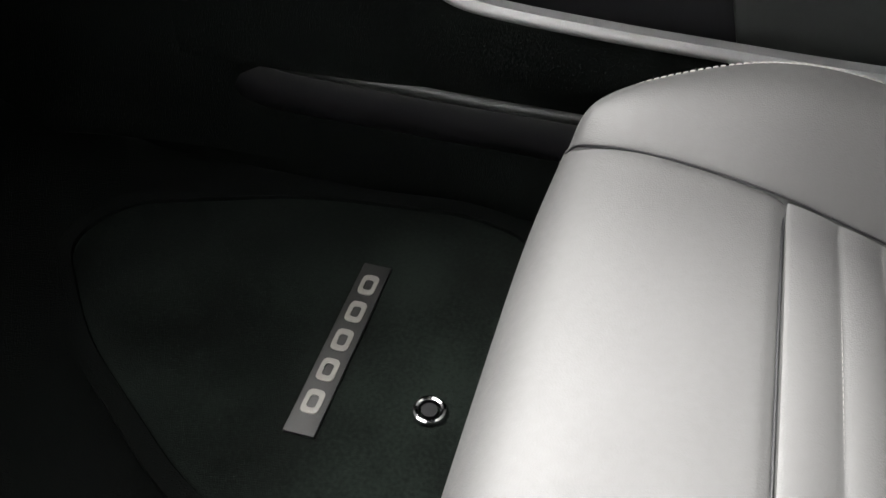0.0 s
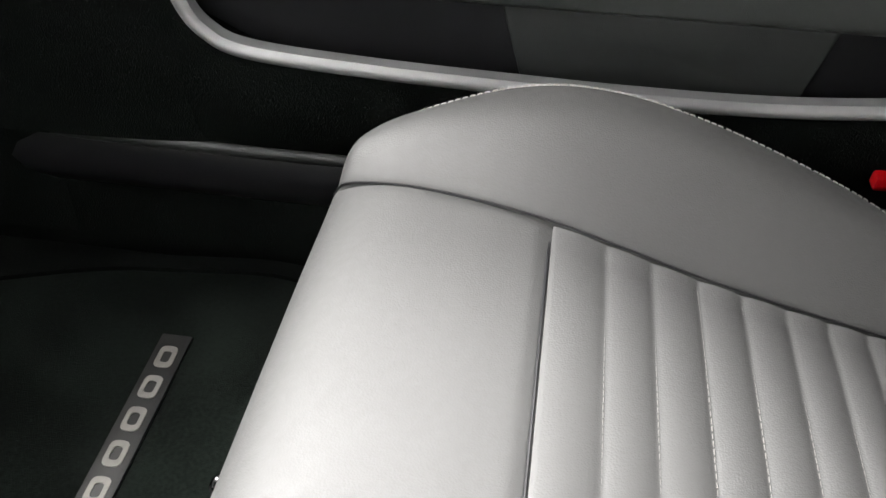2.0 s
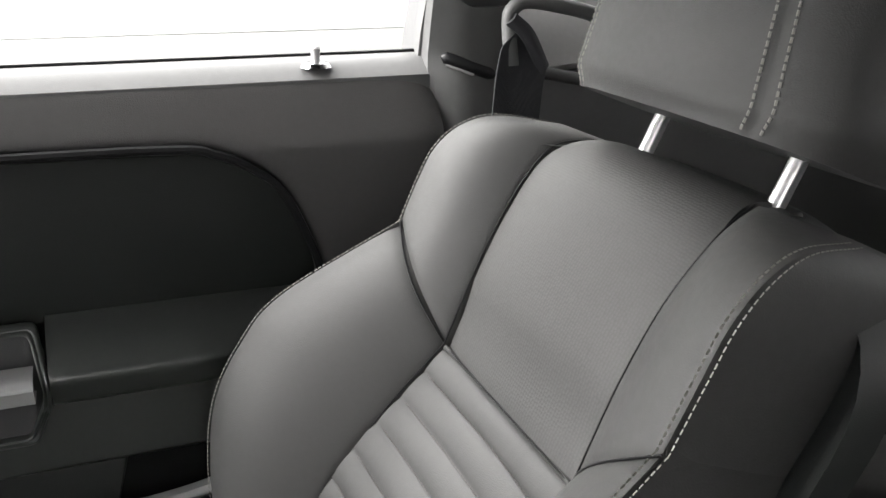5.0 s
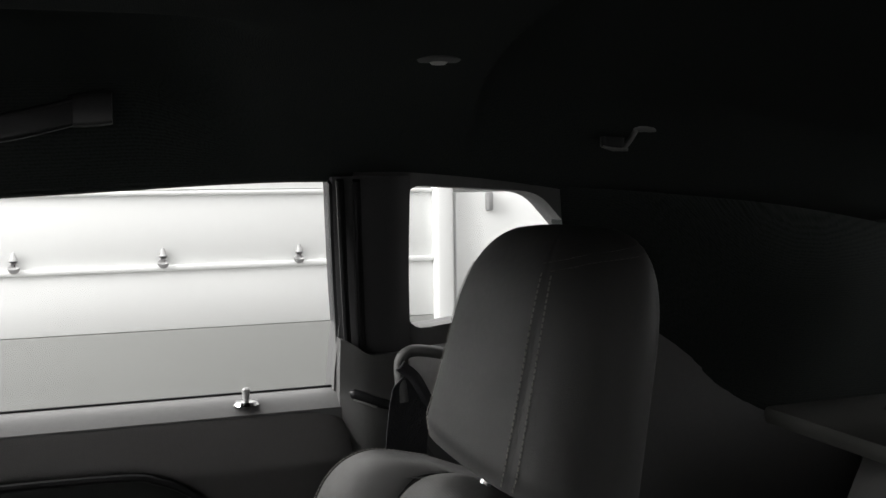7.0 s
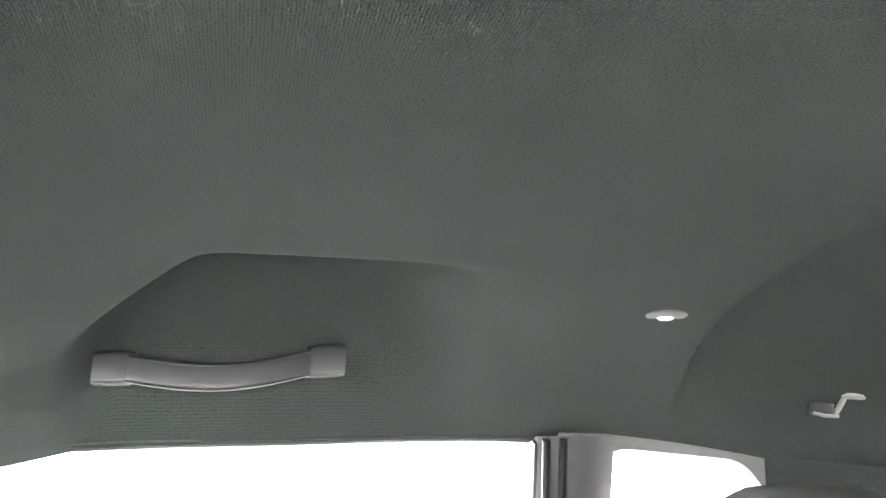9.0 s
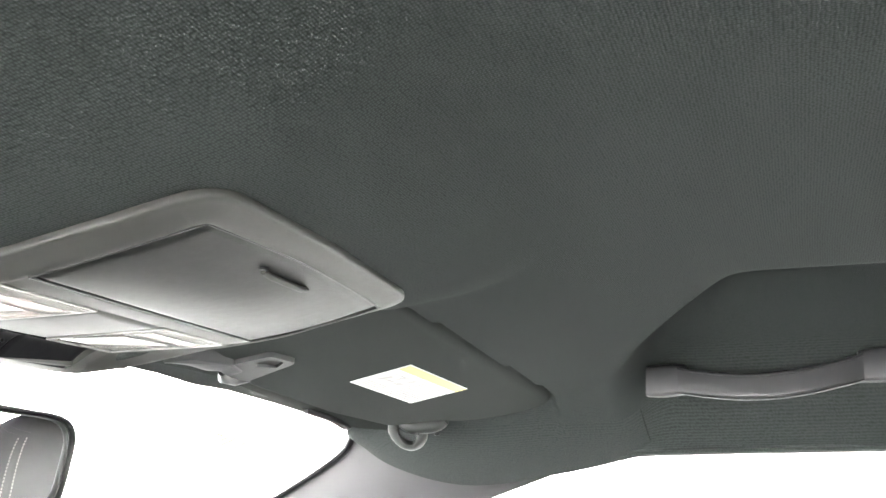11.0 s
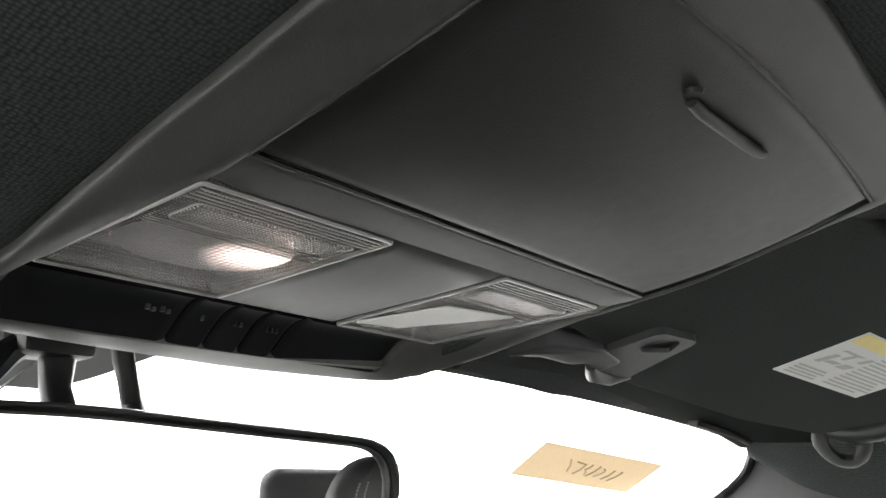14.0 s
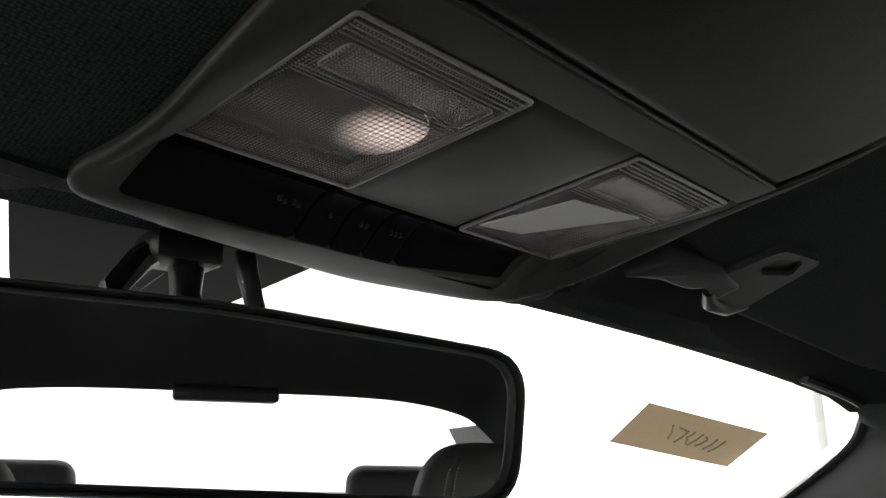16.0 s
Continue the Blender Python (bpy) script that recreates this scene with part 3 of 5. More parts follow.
def pillar_b(side):
    def fn(u, v):
        z = 0.40 + 0.87 * v
        y = (side_point(0, z) if z > 1.012 else 0.735 + 0.01 * (1.012 - z)) - 0.012
        w = 0.145 - 0.057 * smooth_step(0.86, 0.99, z)
        x = 0.711 - 0.135 * max(z - 1.02, 0) + w * u
        return Vector((x, side * (y - 0.022 * math.sin(math.pi * u)), z))
    return sheet(fn, 14, 44, back=(0, 0.05 * side, 0))


for side in (1, -1):
    g = thing("window_2" if side > 0 else "window_3", door_glass(side), GLASS, "clear side window glass", "side window", kind="structure")
    g.visible_shadow = False
    thing("roof_rail", rail(side), HEADLINER, "dark trim along the window top", "trim", kind="structure")
    thing("b_pillar", pillar_b(side), PILLAR, "dark grey plastic pillar trim behind the door", "pillar trim", kind="structure")
seal = thing("door_seal_trim", tube([(0.715 - 0.135 * max(z - 1.02, 0), side_point(0, z) - 0.004, z) for z in [0.98 + 0.285 * k / 16 for k in range(17)]], 0.008, 8), PLASTIC_BLACK, "black rubber window seal", "seal", kind="structure")

for line in ([(0.684, 0.598, 1.266), (0.7035, 0.668, 1.12), (0.714, 0.700, 1.04)], [(0.700, 0.588, 1.266), (0.7185, 0.660, 1.127), (0.726, 0.685, 1.07)]):
    thing("pillar_seal", tube([cr(line, k / 10) for k in range(11)], 0.0045, 8), PLASTIC_BLACK, "black rubber seal along the pillar", "seal", kind="structure")

# rear side: quarter panel with its window, shelf, rear screen
def quarter(side):
    """Rear quarter trim as a wall with a real opening for its window."""
    bm = bmesh.new()
    hole = rounded([(0.762, 1.261), (0.928, 1.251), (1.005, 1.185), (1.015, 1.140), (0.960, 1.103), (0.791, 1.082)], 0.024, 5)
    outer = []
    c = Vector((0.87, 1.175))
    for p in hole:
        d = (p - c).normalized()
        k = min(abs(((1.95 if d.x > 0 else 0.70) - c.x) / d.x) if abs(d.x) > 1e-5 else 9, abs(((1.275 if d.y > 0 else 0.45) - c.y) / d.y) if abs(d.y) > 1e-5 else 9)
        outer.append(c + d * k)
    place = lambda a, b, d: Vector((a, side * ((side_point(a, b) if b > 1.012 else 0.735) - 0.006 + d), b))
    return ring_prism(hole, outer, place, 0.05, bm), hole, place


for side in (1, -1):
    q, hole, place = quarter(side)
    thing("quarter_panel", q, QUARTER, "dark plastic rear quarter trim round a small window", "trim panel", kind="structure")
    g = thing("window_4" if side > 0 else "window_5", prism(hole, lambda a, b, d: place(a, b, 0.03 + d), 0.004), GLASS, "small rear quarter window", "quarter window", kind="structure")
    g.visible_shadow = False
    def c_fn(u, v):
        x = 0.955 + 1.0 * u + 0.11 * (1 - v) * (1 - u)
        top = roof_edge(x) + 0.004 if x < 1.44 else 1.22 - 0.52 * (x - 1.44)
        low = 0.93
        z = low + (top - low) * v
        y = 0.735 - 0.135 * smooth_step(0.93, 1.27, z) - 0.003 - 0.05 * smooth_step(0.0, 0.35, u) * math.sin(math.pi * min(v * 0.6 + 0.2, 1))
        k = smooth_step(0.0, 0.25, u)
        y = y * k + (1 - k) * ((side_point(x, z) if z > 1.012 else 0.735) - 0.007)
        return Vector((x, side * y, z))
    thing("c_pillar", sheet(c_fn, 20, 16, back=(0, 0.03 * side, 0)), HEADLINER, "dark fabric-covered rear pillar", "pillar trim", kind="structure")
thing("rear_shelf", box(1.28, 1.95, -0.66, 0.66, 0.93, 0.955, 0.008), PLASTIC_MATTE, "dark grey rear parcel shelf", "shelf", kind="structure")
glass_rear = thing("window_6", sheet(lambda u, v: Vector((1.43 + 0.52 * v, 0.60 * (2 * u - 1), 1.300 - 0.34 * v + 0.02 * math.sin(math.pi * v) - 0.05 * (2 * u - 1) ** 2)), 16, 12, back=(0, 0, 0.004)), GLASS, "sloping rear screen", "rear screen", kind="structure")
glass_rear.visible_shadow = False
brake = thing("brake_lamp", box(1.19, 1.25, -0.09, 0.09, 1.285, 1.312, 0.006), PLASTIC_BLACK, "black high brake lamp housing under the roof lining", "brake lamp")


# ---- the front seats ----
SEAM = [(0.0435, 0.171, 0.5595), (0.058, 0.158, 0.580), (0.11, 0.143, 0.593), (0.184, 0.126, 0.5925), (0.28, 0.113, 0.571), (0.38, 0.110, 0.547), (0.478, 0.118, 0.518)]
EDGE = [(0.0420, 0.184, 0.548), (0.0515, 0.201, 0.5690), (0.0775, 0.214, 0.5925), (0.12, 0.22, 0.611), (0.16, 0.224, 0.622), (0.20, 0.225, 0.625), (0.25, 0.225, 0.617), (0.32, 0.224, 0.593), (0.40, 0.218, 0.558), (0.47, 0.205, 0.512)]
_sx = [cr(SEAM, k / 200) for k in range(201)]
SX, SY, SZ = [p.x for p in _sx], [p.y for p in _sx], [p.z for p in _sx]
BACK = [(0.478, 0, 0.500), (0.507, 0, 0.60), (0.552, 0, 0.70), (0.640, 0, 0.803), (0.668, 0, 0.868), (0.695, 0, 0.918), (0.722, 0, 0.953), (0.752, 0, 0.970), (0.79, 0, 0.966), (0.84, 0, 0.94)]
BSEAM_LOW = [(0.476, 0.122, 0.500), (0.490, 0.148, 0.56), (0.509, 0.149, 0.61), (0.534, 0.143, 0.665), (0.57, 0.133, 0.72), (0.605, 0.126, 0.765), (0.640, 0.121, 0.803)]
BEDGE_LOW = [(0.462, 0.200, 0.525), (0.452, 0.222, 0.60), (0.452, 0.229, 0.67), (0.462, 0.231, 0.73), (0.487, 0.229, 0.78), (0.525, 0.222, 0.825), (0.628, 0.199, 0.888)]
BSEAM_UP = [(0.640, 0.121, 0.803), (0.668, 0.121, 0.868), (0.695, 0.122, 0.918), (0.722, 0.124, 0.953), (0.740, 0.122, 0.966), (0.765, 0.110, 0.970)]
BEDGE_UP = [(0.628, 0.199, 0.888), (0.645, 0.200, 0.925), (0.660, 0.199, 0.952), (0.682, 0.195, 0.971), (0.712, 0.187, 0.979), (0.76, 0.172, 0.972)]


def bulge(u, amount, sink=0.0018):
    """How far a stuffed panel stands up between its two seams."""
    return amount * math.sin(math.pi * u) - sink * math.exp(-u / 0.025)


OFF = 0.012
RIBS_BACK = [0, 0.075, 0.175, 0.280, 0.390, 0.507, 0.615, 0.704, 0.780, 0.846, 0.916, 0.985, 1.01]
RIBS = [0.187, 0.2185, 0.2455, 0.2725, 0.2985, 0.3245, 0.349, 0.373, 0.3965, 0.419, 0.4395, 0.459, 0.477]


def build_seat(x, y):
    seat = empty("car_seat", "black leather bucket seat with pale stitching and ribbed inserts", "car seat", x, y, 0, "front seats")
    # cushion
    def insert(u, v):
        px = 0.187 + 0.290 * v
        hw = table(SX, SY, px) - 0.002
        k = table(RIBS, range(len(RIBS)), px)
        rib = (0.0024 + 0.0012 * v) * abs(math.sin(math.pi * k)) ** 0.6
        e = abs(2 * u - 1)
        return Vector((px, hw * (2 * u - 1), table(SX, SZ, px) - 0.0045 + rib * (1 - 0.6 * smooth_step(0.93, 1.0, e)) + 0.003 * smooth_step(0.93, 1, e) + 0.004 * (1 - e * e)))
    cushion = part("cushion", sheet(insert, 28, 180, back=(0, 0, -0.10)), LEATHER, seat, "ribbed leather seat insert", angle=60)
    for px in RIBS[1:-1]:
        hw, z = table(SX, SY, px) - 0.006, table(SX, SZ, px) - 0.0042
        part("stitch_row", stitches([(px, -hw, z), (px, 0, z + 0.004), (px, hw, z)], (0, 0, 1), 0.0046, 0.00058), THREAD_GREY, cushion, smooth=False)
    prof = [(0.1845, 0, 0.5875), (0.14, 0, 0.591), (0.092, 0, 0.587), (0.055, 0, 0.571), (0.035, 0, 0.540), (0.025, 0, 0.49), (0.024, 0, 0.43), (0.04, 0, 0.36)]
    wid = [(0.125, 0, 0), (0.135, 0, 0), (0.147, 0, 0), (0.163, 0, 0), (0.187, 0, 0), (0.205, 0, 0), (0.21, 0, 0), (0.205, 0, 0)]
    def front(u, v):
        p, w = cr(prof, v), cr(wid, v).x
        e = abs(2 * u - 1)
        sink = 0.0028 * math.exp(-v / 0.010) + 0.0015 * math.exp(-(1 - e) / 0.02)
        side_z = 0.0045 * e ** 6 * (1 - smooth_step(0.5, 0.8, v))
        return Vector((p.x + 0.03 * e ** 5 * smooth_step(0.45, 0.9, v), w * (2 * u - 1), p.z - sink + side_z))
    part("cushion_front", sheet(front, 40, 70, back=(0.06, 0, -0.02)), LEATHER, seat, "smooth leather front panel", angle=60)
    for side in (1, -1):
        def bol(u, v):
            a, b = cr(SEAM, v), cr(EDGE, v)
            p = a.lerp(b, u) + Vector((0, 0.25 * bulge(u, 0.010), bulge(u, 0.016))) * (0.05 + 0.95 * smooth_step(0, 0.16, v))
            return Vector((p.x, p.y * side, p.z))
        b = part("cushion_bolster", sheet(bol, 22, 60, back=(0.01, 0, -0.12)), LEATHER, seat, "raised leather side bolster", angle=60)
        line = [Vector((p[0], p[1] * side, p[2])) for p in EDGE]
        part("stitch_row", stitches([q + Vector((0, 0.0, 0.0004)) for q in line], (0, 0.6 * side, 1), 0.0050, 0.0005), THREAD, b, "pale stitching", smooth=False)
        part("stitch_row", stitches([q + Vector((0, 0.005 * side, -0.006)) for q in line], (0, 0.9 * side, 0.4), 0.0050, 0.0005), THREAD, b, "pale stitching", smooth=False)
        def flank(u, v):
            p = cr(EDGE, v)
            return Vector((p.x + 0.015 * u * (1 - 2 * v), side * (p.y + 0.014 * math.sin(u * math.pi * 0.5)), p.z - 0.19 * u * (0.6 + 0.4 * (p.z - 0.4) / 0.2)))
        part("cushion_side", sheet(flank, 10, 50, back=(0, -0.008 * side, -0.02)), LEATHER, seat)
        base = part("seat_valance", box(0.06, 0.60, side * 0.228 - 0.012, side * 0.228 + 0.012, 0.36, 0.50, 0.01, 3), PLASTIC, seat, "black plastic seat side cover")
        part("hinge_plate", prism(rounded([(0.418, 0.500), (0.427, 0.541), (0.460, 0.574), (0.474, 0.552), (0.460, 0.50)], 0.006, 3), lambda a, b, d: Vector((a, side * (0.201 + d), b)), 0.004, 0.001, 2), BUTTON, base, "black hinge cover")
        part("hinge_edge", tube([(0.449, side * 0.198, 0.508), (0.459, side * 0.198, 0.530), (0.470, side * 0.198, 0.548)], [0.003, 0.0032, 0.002], 8), CHROME, base, "bright metal edge")
        part("recliner_cover", tube([(0.475, side * 0.215, 0.50), (0.475, side * 0.242, 0.50)], 0.036, 24), PLASTIC, base, "round black hinge cover")
        part("seat_rail", box(0.03, 0.58, side * 0.17 - 0.02, side * 0.17 + 0.02, 0.312, 0.365, 0.004), PLASTIC_BLACK, seat, "black metal seat rail")
    # backrest: ribbed lower and perforated upper panel
    def low(u, v):
        p = cr(BACK, v * 3 / 9)
        hw = table([q[2] for q in BSEAM_LOW], [q[1] for q in BSEAM_LOW], p.z) - 0.002
        rib = 0.0044 * abs(math.sin(math.pi * table(RIBS_BACK, range(len(RIBS_BACK)), v))) ** 0.6
        e = abs(2 * u - 1)
        h = rib * (1 - 0.6 * smooth_step(0.93, 1, e)) + 0.003 * smooth_step(0.93, 1, e) - 0.004 - 0.006 * (1 - e * e)
        return Vector((p.x - 0.85 * h, OFF + (hw - OFF) * (2 * u - 1), p.z + 0.5 * h))
    back = part("backrest", sheet(low, 28, 190, back=(0.09, 0, -0.05)), LEATHER, seat, "ribbed leather lower back panel", angle=60)
    for v in RIBS_BACK[1:-2]:
        p = cr(BACK, v * 3 / 9)
        hw = table([q[2] for q in BSEAM_LOW], [q[1] for q in BSEAM_LOW], p.z) - 0.006
        part("stitch_row", stitches([(p.x + 0.003, 2 * OFF - hw, p.z - 0.002), (p.x + 0.0078, OFF, p.z - 0.0046), (p.x + 0.003, hw, p.z - 0.002)], (-0.85, 0, 0.5), 0.0046, 0.0005), THREAD_GREY, back, smooth=False)
    def up(u, v):
        p = cr(BACK, (3 + v * 5) / 9)
        hw = table([q[2] for q in BSEAM_UP[:4]], [q[1] for q in BSEAM_UP[:4]], p.z) - 0.002
        if v > 0.6:
            hw -= 0.02 * smooth_step(0.6, 1.0, v)
        e = abs(2 * u - 1)
        h = -0.0008 * smooth_step(0.94, 1, e) - 0.004 * math.exp(-v / 0.02) + 0.004 * (1 - e * e)
        return Vector((p.x - 0.8 * h, OFF + (hw - OFF) * (2 * u - 1), p.z + 0.6 * h))
    part("back_top_panel", sheet(up, 28, 60, back=(0.07, 0, -0.06)), LEATHER_PERF, seat, "perforated leather upper back panel", angle=60)
    for side in (1, -1):
        for name, A, B, amount in (("backrest_bolster", BSEAM_LOW, BEDGE_LOW, 0.014), ("shoulder_bolster", BSEAM_UP, BEDGE_UP, 0.012)):
            def bol(u, v, A=A, B=B, amount=amount):
                a, b = cr(A, v), cr(B, v)
                a.y = a.y if side > 0 else a.y - 2 * OFF
                k = bulge(u, amount) - 0.003 * (math.exp(-(1 - v) / 0.012) if A is BSEAM_LOW else math.exp(-v / 0.012))
                p = a.lerp(b, u) + Vector((-0.75 * k, -0.35 * k, 0.5 * k))
                return Vector((p.x, p.y * side, p.z))
            b = part(name, sheet(bol, 22, 50, back=(0.05, 0, -0.02)), LEATHER, seat, "raised leather side bolster", angle=60)
            line = [Vector((p[0], p[1] * side, p[2])) for p in B]
            part("stitch_row", stitches([q + Vector((-0.0020, -0.0022 * side, 0.0018)) for q in line], (-0.8, 0.3 * side, 0.5), 0.0046, 0.00042 if side > 0 else 0.0006), THREAD, b, "pale stitching", smooth=False)
            part("stitch_row", stitches([q + Vector((0.0030, 0.0016 * side, -0.0006)) for q in line], (-0.3, 0.95 * side, 0.2), 0.0046, 0.0003 if side > 0 else 0.00042), THREAD, b, "pale stitching", smooth=False)
            def flank(u, v, B=B):
                p = cr(B, v)
                d = 0.15 * u
                return Vector((p.x + 0.87 * d, side * (p.y + 0.006 * math.sin(u * math.pi) - 0.012 * u), p.z - 0.35 * d))
            part("backrest_side", sheet(flank, 12, 50, back=(0.02, -0.006 * side, -0.008)), LEATHER, seat)
    for side in (1, -1):
        for pts in (SEAM, BSEAM_LOW, BSEAM_UP):
            o = 0 if pts is SEAM or side > 0 else 2 * OFF
            lift = Vector((0, 0, 0.0002)) if pts is SEAM else Vector((-0.0006, 0, 0.0003))
            part("seam", tube([cr([(a, side * (b - o), c) for a, b, c in pts], k / 40) + lift for k in range(41)], 0.0008, 6), PLASTIC_BLACK, seat)
        q = [cr([BSEAM_LOW[-1], (0.632, 0.155, 0.845), BEDGE_LOW[-1]], k / 12) for k in range(13)]
        part("seam", tube([Vector((p.x - 0.0095 * math.sin(math.pi * k / 12), side * p.y + (2 * OFF * (1 - k / 12) if side < 0 else 0), p.z + 0.004 * math.sin(math.pi * k / 12))) for k, p in enumerate(q)], 0.0008, 6), PLASTIC_BLACK, seat)
    part("seam", tube([(0.1855, -0.124 + 0.248 * k / 20, 0.5862) for k in range(21)], 0.0008, 6), PLASTIC_BLACK, seat)
    part("seam", tube([(0.6405, OFF - 0.107 + 0.214 * k / 20, 0.8015) for k in range(21)], 0.0008, 6), PLASTIC_BLACK, seat)
    def rear(u, v):
        p = cr([(0.60, 0, 0.46), (0.66, 0, 0.60), (0.72, 0, 0.75), (0.79, 0, 0.88), (0.83, 0, 0.945), (0.80, 0, 0.965)], v)
        hw = 0.225 - 0.09 * smooth_step(0.6, 1.0, v)
        return Vector((p.x - 0.05 * abs(2 * u - 1) ** 3, hw * (2 * u - 1), p.z))
    part("seat_back_shell", sheet(rear, 16, 30, back=(-0.03, 0, 0)), PLASTIC, seat, "black plastic seat back shell")
    for side in (1, -1):
        s = part("headrest_post", tube([(0.776, side * 0.0757, 0.935), (0.790, side * 0.0757, 0.964), (0.823, side * 0.0757, 1.033)], 0.0062, 14), POST, seat, "bright chrome headrest post")
        part("post_collar", box(0.776, 0.803, side * 0.0757 - 0.014, side * 0.0757 + 0.014, 0.950, 0.9635, 0.004, 3), PLASTIC, s)
    def head(u, v):
        a = 2 * math.pi * u
        low = 0.92 + 0.08 * smooth_step(0, 0.08, v)
        t = max(0, (v - 0.46) / 0.54)
        top = max(1 - t ** 2.7, 0) ** 0.5
        hw = (0.1425 - 0.031 * v) * low * (0.34 + 0.66 * top)
        dp = 0.057 * low * (0.10 + 0.90 * top)
        c, s = math.cos(a), math.sin(a)
        for g in (0.0985, 0.9015):
            k = 1 - 0.014 * math.exp(-((u - g) / 0.007) ** 2)
            hw, dp = hw * k, dp * k
        px = math.copysign(abs(c) ** 0.55, c) * dp
        py = math.copysign(abs(s) ** 0.55, s) * hw
        z = 1.018 + 0.202 * (1 - (1 - v) ** 1.15)
        bow = 0.010 * (1 - (py / 0.13) ** 2) if px > 0 else 0
        x = 0.798 + 0.26 * (z - 1.05) - px - bow
        return Vector((x, py - 0.0065, z - 0.38 * (x - 0.74) * (1 - v) ** 2))
    bm = sheet(head, 320, 48)
    for v0 in (0, 1):
        ring = [bm.verts.new(head(k / 320, v0)) for k in range(320)]
        c = bm.verts.new(sum((w.co for w in ring), Vector()) / 320)
        for k in range(320):
            bm.faces.new((ring[k], ring[(k + 1) % 320], c))
    bmesh.ops.remove_doubles(bm, verts=bm.verts, dist=0.0001)
    hr = part("headrest", bm, LEATHER, seat, "large black leather headrest", angle=70)
    for side in (1, -1):
        for a in (0.0855, 0.1115):
            g = (side * a) % 1
            n = Vector((-0.93, 0.28 * side, 0.26)).normalized()
            rise = [head(g, 0.02 + 0.055 * k) + n * 0.0006 for k in range(15)]
            part("stitch_row", stitches(rise, n, 0.0050, 0.0010, tall=0.35), THREAD, hr, "pale stitching", smooth=False)
            over = [head((side * (a + 0.055 * k)) % 1, 0.80 + 0.018 * k + (0.03 if a < 0.1 else 0)) + Vector((0, 0, 0.0002)) for k in range(0, 7)]
            part("stitch_row", stitches(over, (-0.6, 0.5 * side, 0.4), 0.0050, 0.0003), THREAD_GREY, hr, "grey stitching", smooth=False)
    return seat


seat_right = build_seat(0, 0.376)
seat_left = copy_thing(seat_right, pose(0.06, -0.376, -0.02))

# ---- the passenger door ----
door = empty("door_1", "dark soft plastic car door lining with silver pull handle", "car door", kind="structure")
RIM_IN = [(-0.50, 0.9475), (-0.25, 0.947), (0.0, 0.946), (0.20, 0.945), (0.38, 0.943), (0.470, 0.939), (0.512, 0.926), (0.548, 0.893), (0.572, 0.842), (0.584, 0.800), (0.591, 0.70), (0.594, 0.62), (0.594, 0.55)]
RIM_OUT = [(-0.50, 0.998), (-0.25, 0.998), (0.0, 0.998), (0.20, 0.998), (0.38, 0.998), (0.50, 0.998), (0.60, 0.998), (0.68, 0.998), (0.712, 0.96), (0.711, 0.85), (0.709, 0.72), (0.707, 0.62), (0.706, 0.55)]


def upper_fn(u, v):
    p = cr([(a, b, 0) for a, b in RIM_IN], u).lerp(cr([(a, b, 0) for a, b in RIM_OUT], u), v)
    y = 0.684 + 0.026 * min(max((p.y - 0.935) / 0.063, 0), 1) + 0.030 * smooth_step(0.925, 0.60, p.y)
    return Vector((p.x, y + 0.012 * math.exp(-v / 0.06) + 0.006 * math.exp(-(1 - v) / 0.06), p.y))


part("upper_panel", sheet(upper_fn, 120, 30, back=(0, 0.05, 0)), DOOR_LIT, door, "soft dark upper door panel", angle=60)
part("door_core", box(-0.50, 0.712, 0.758, 0.80, 0.42, 1.0, 0.004), PLASTIC_BLACK, door, "black door shell behind the lining")
part("belt_ledge", sheet(lambda u, v: Vector((-0.50 + 1.21 * u, 0.708 + 0.032 * v, 0.994 + 0.018 * math.sin(v * 1.57))), 4, 10, back=(0, 0, -0.02)), QUARTER, door, "grey ledge under the window")
part("belt_seal", tube([(-0.50 + 1.21 * k / 8, 0.742, 1.0135) for k in range(9)], 0.0017, 8), PLASTIC_BLACK, door, "black window seal strip")
part("inset_panel", sheet(lambda u, v: Vector((-0.50 + 1.115 * u, 0.730 - 0.012 * math.sin(math.pi * v), 0.774 + 0.191 * v)), 4, 16, back=(0, 0.02, 0)), DOOR_INSET, door, "padded dark inset panel")
groove = [(-0.50, 0.9465), (0.20, 0.944), (0.44, 0.941), (0.490, 0.9325), (0.522, 0.9165), (0.548, 0.893), (0.572, 0.842), (0.584, 0.800), (0.591, 0.70)]
part("inset_seam", tube([cr([(a, 0.688 + 0.030 * smooth_step(0.925, 0.60, b), b) for a, b in groove], k / 60) for k in range(61)], 0.0045, 8), PLASTIC_BLACK, door, "black groove round the inset")
SECTION = [(0.734, 0.782), (0.716, 0.779), (0.695, 0.769), (0.678, 0.755), (0.669, 0.7462), (0.6660, 0.7405), (0.6672, 0.7345), (0.674, 0.721), (0.683, 0.709), (0.700, 0.7035), (0.722, 0.702)]


def arm(x0, x1, fade=False):
    def fn(u, v):
        x = x0 + (x1 - x0) * u
        p = cr([(a, b, 0) for a, b in SECTION], v)
        k = 1 - (0.9 * smooth_step(0.45, 0.62, x) if fade else 0)
        e = 0.0015 * (math.exp(-u / 0.012) + (0 if fade else math.exp(-(1 - u) / 0.012)))
        return Vector((x, 0.732 - (0.732 - p.x) * k + e, p.y))
    return sheet(fn, 40, 24, back=(0, 0.04, 0))


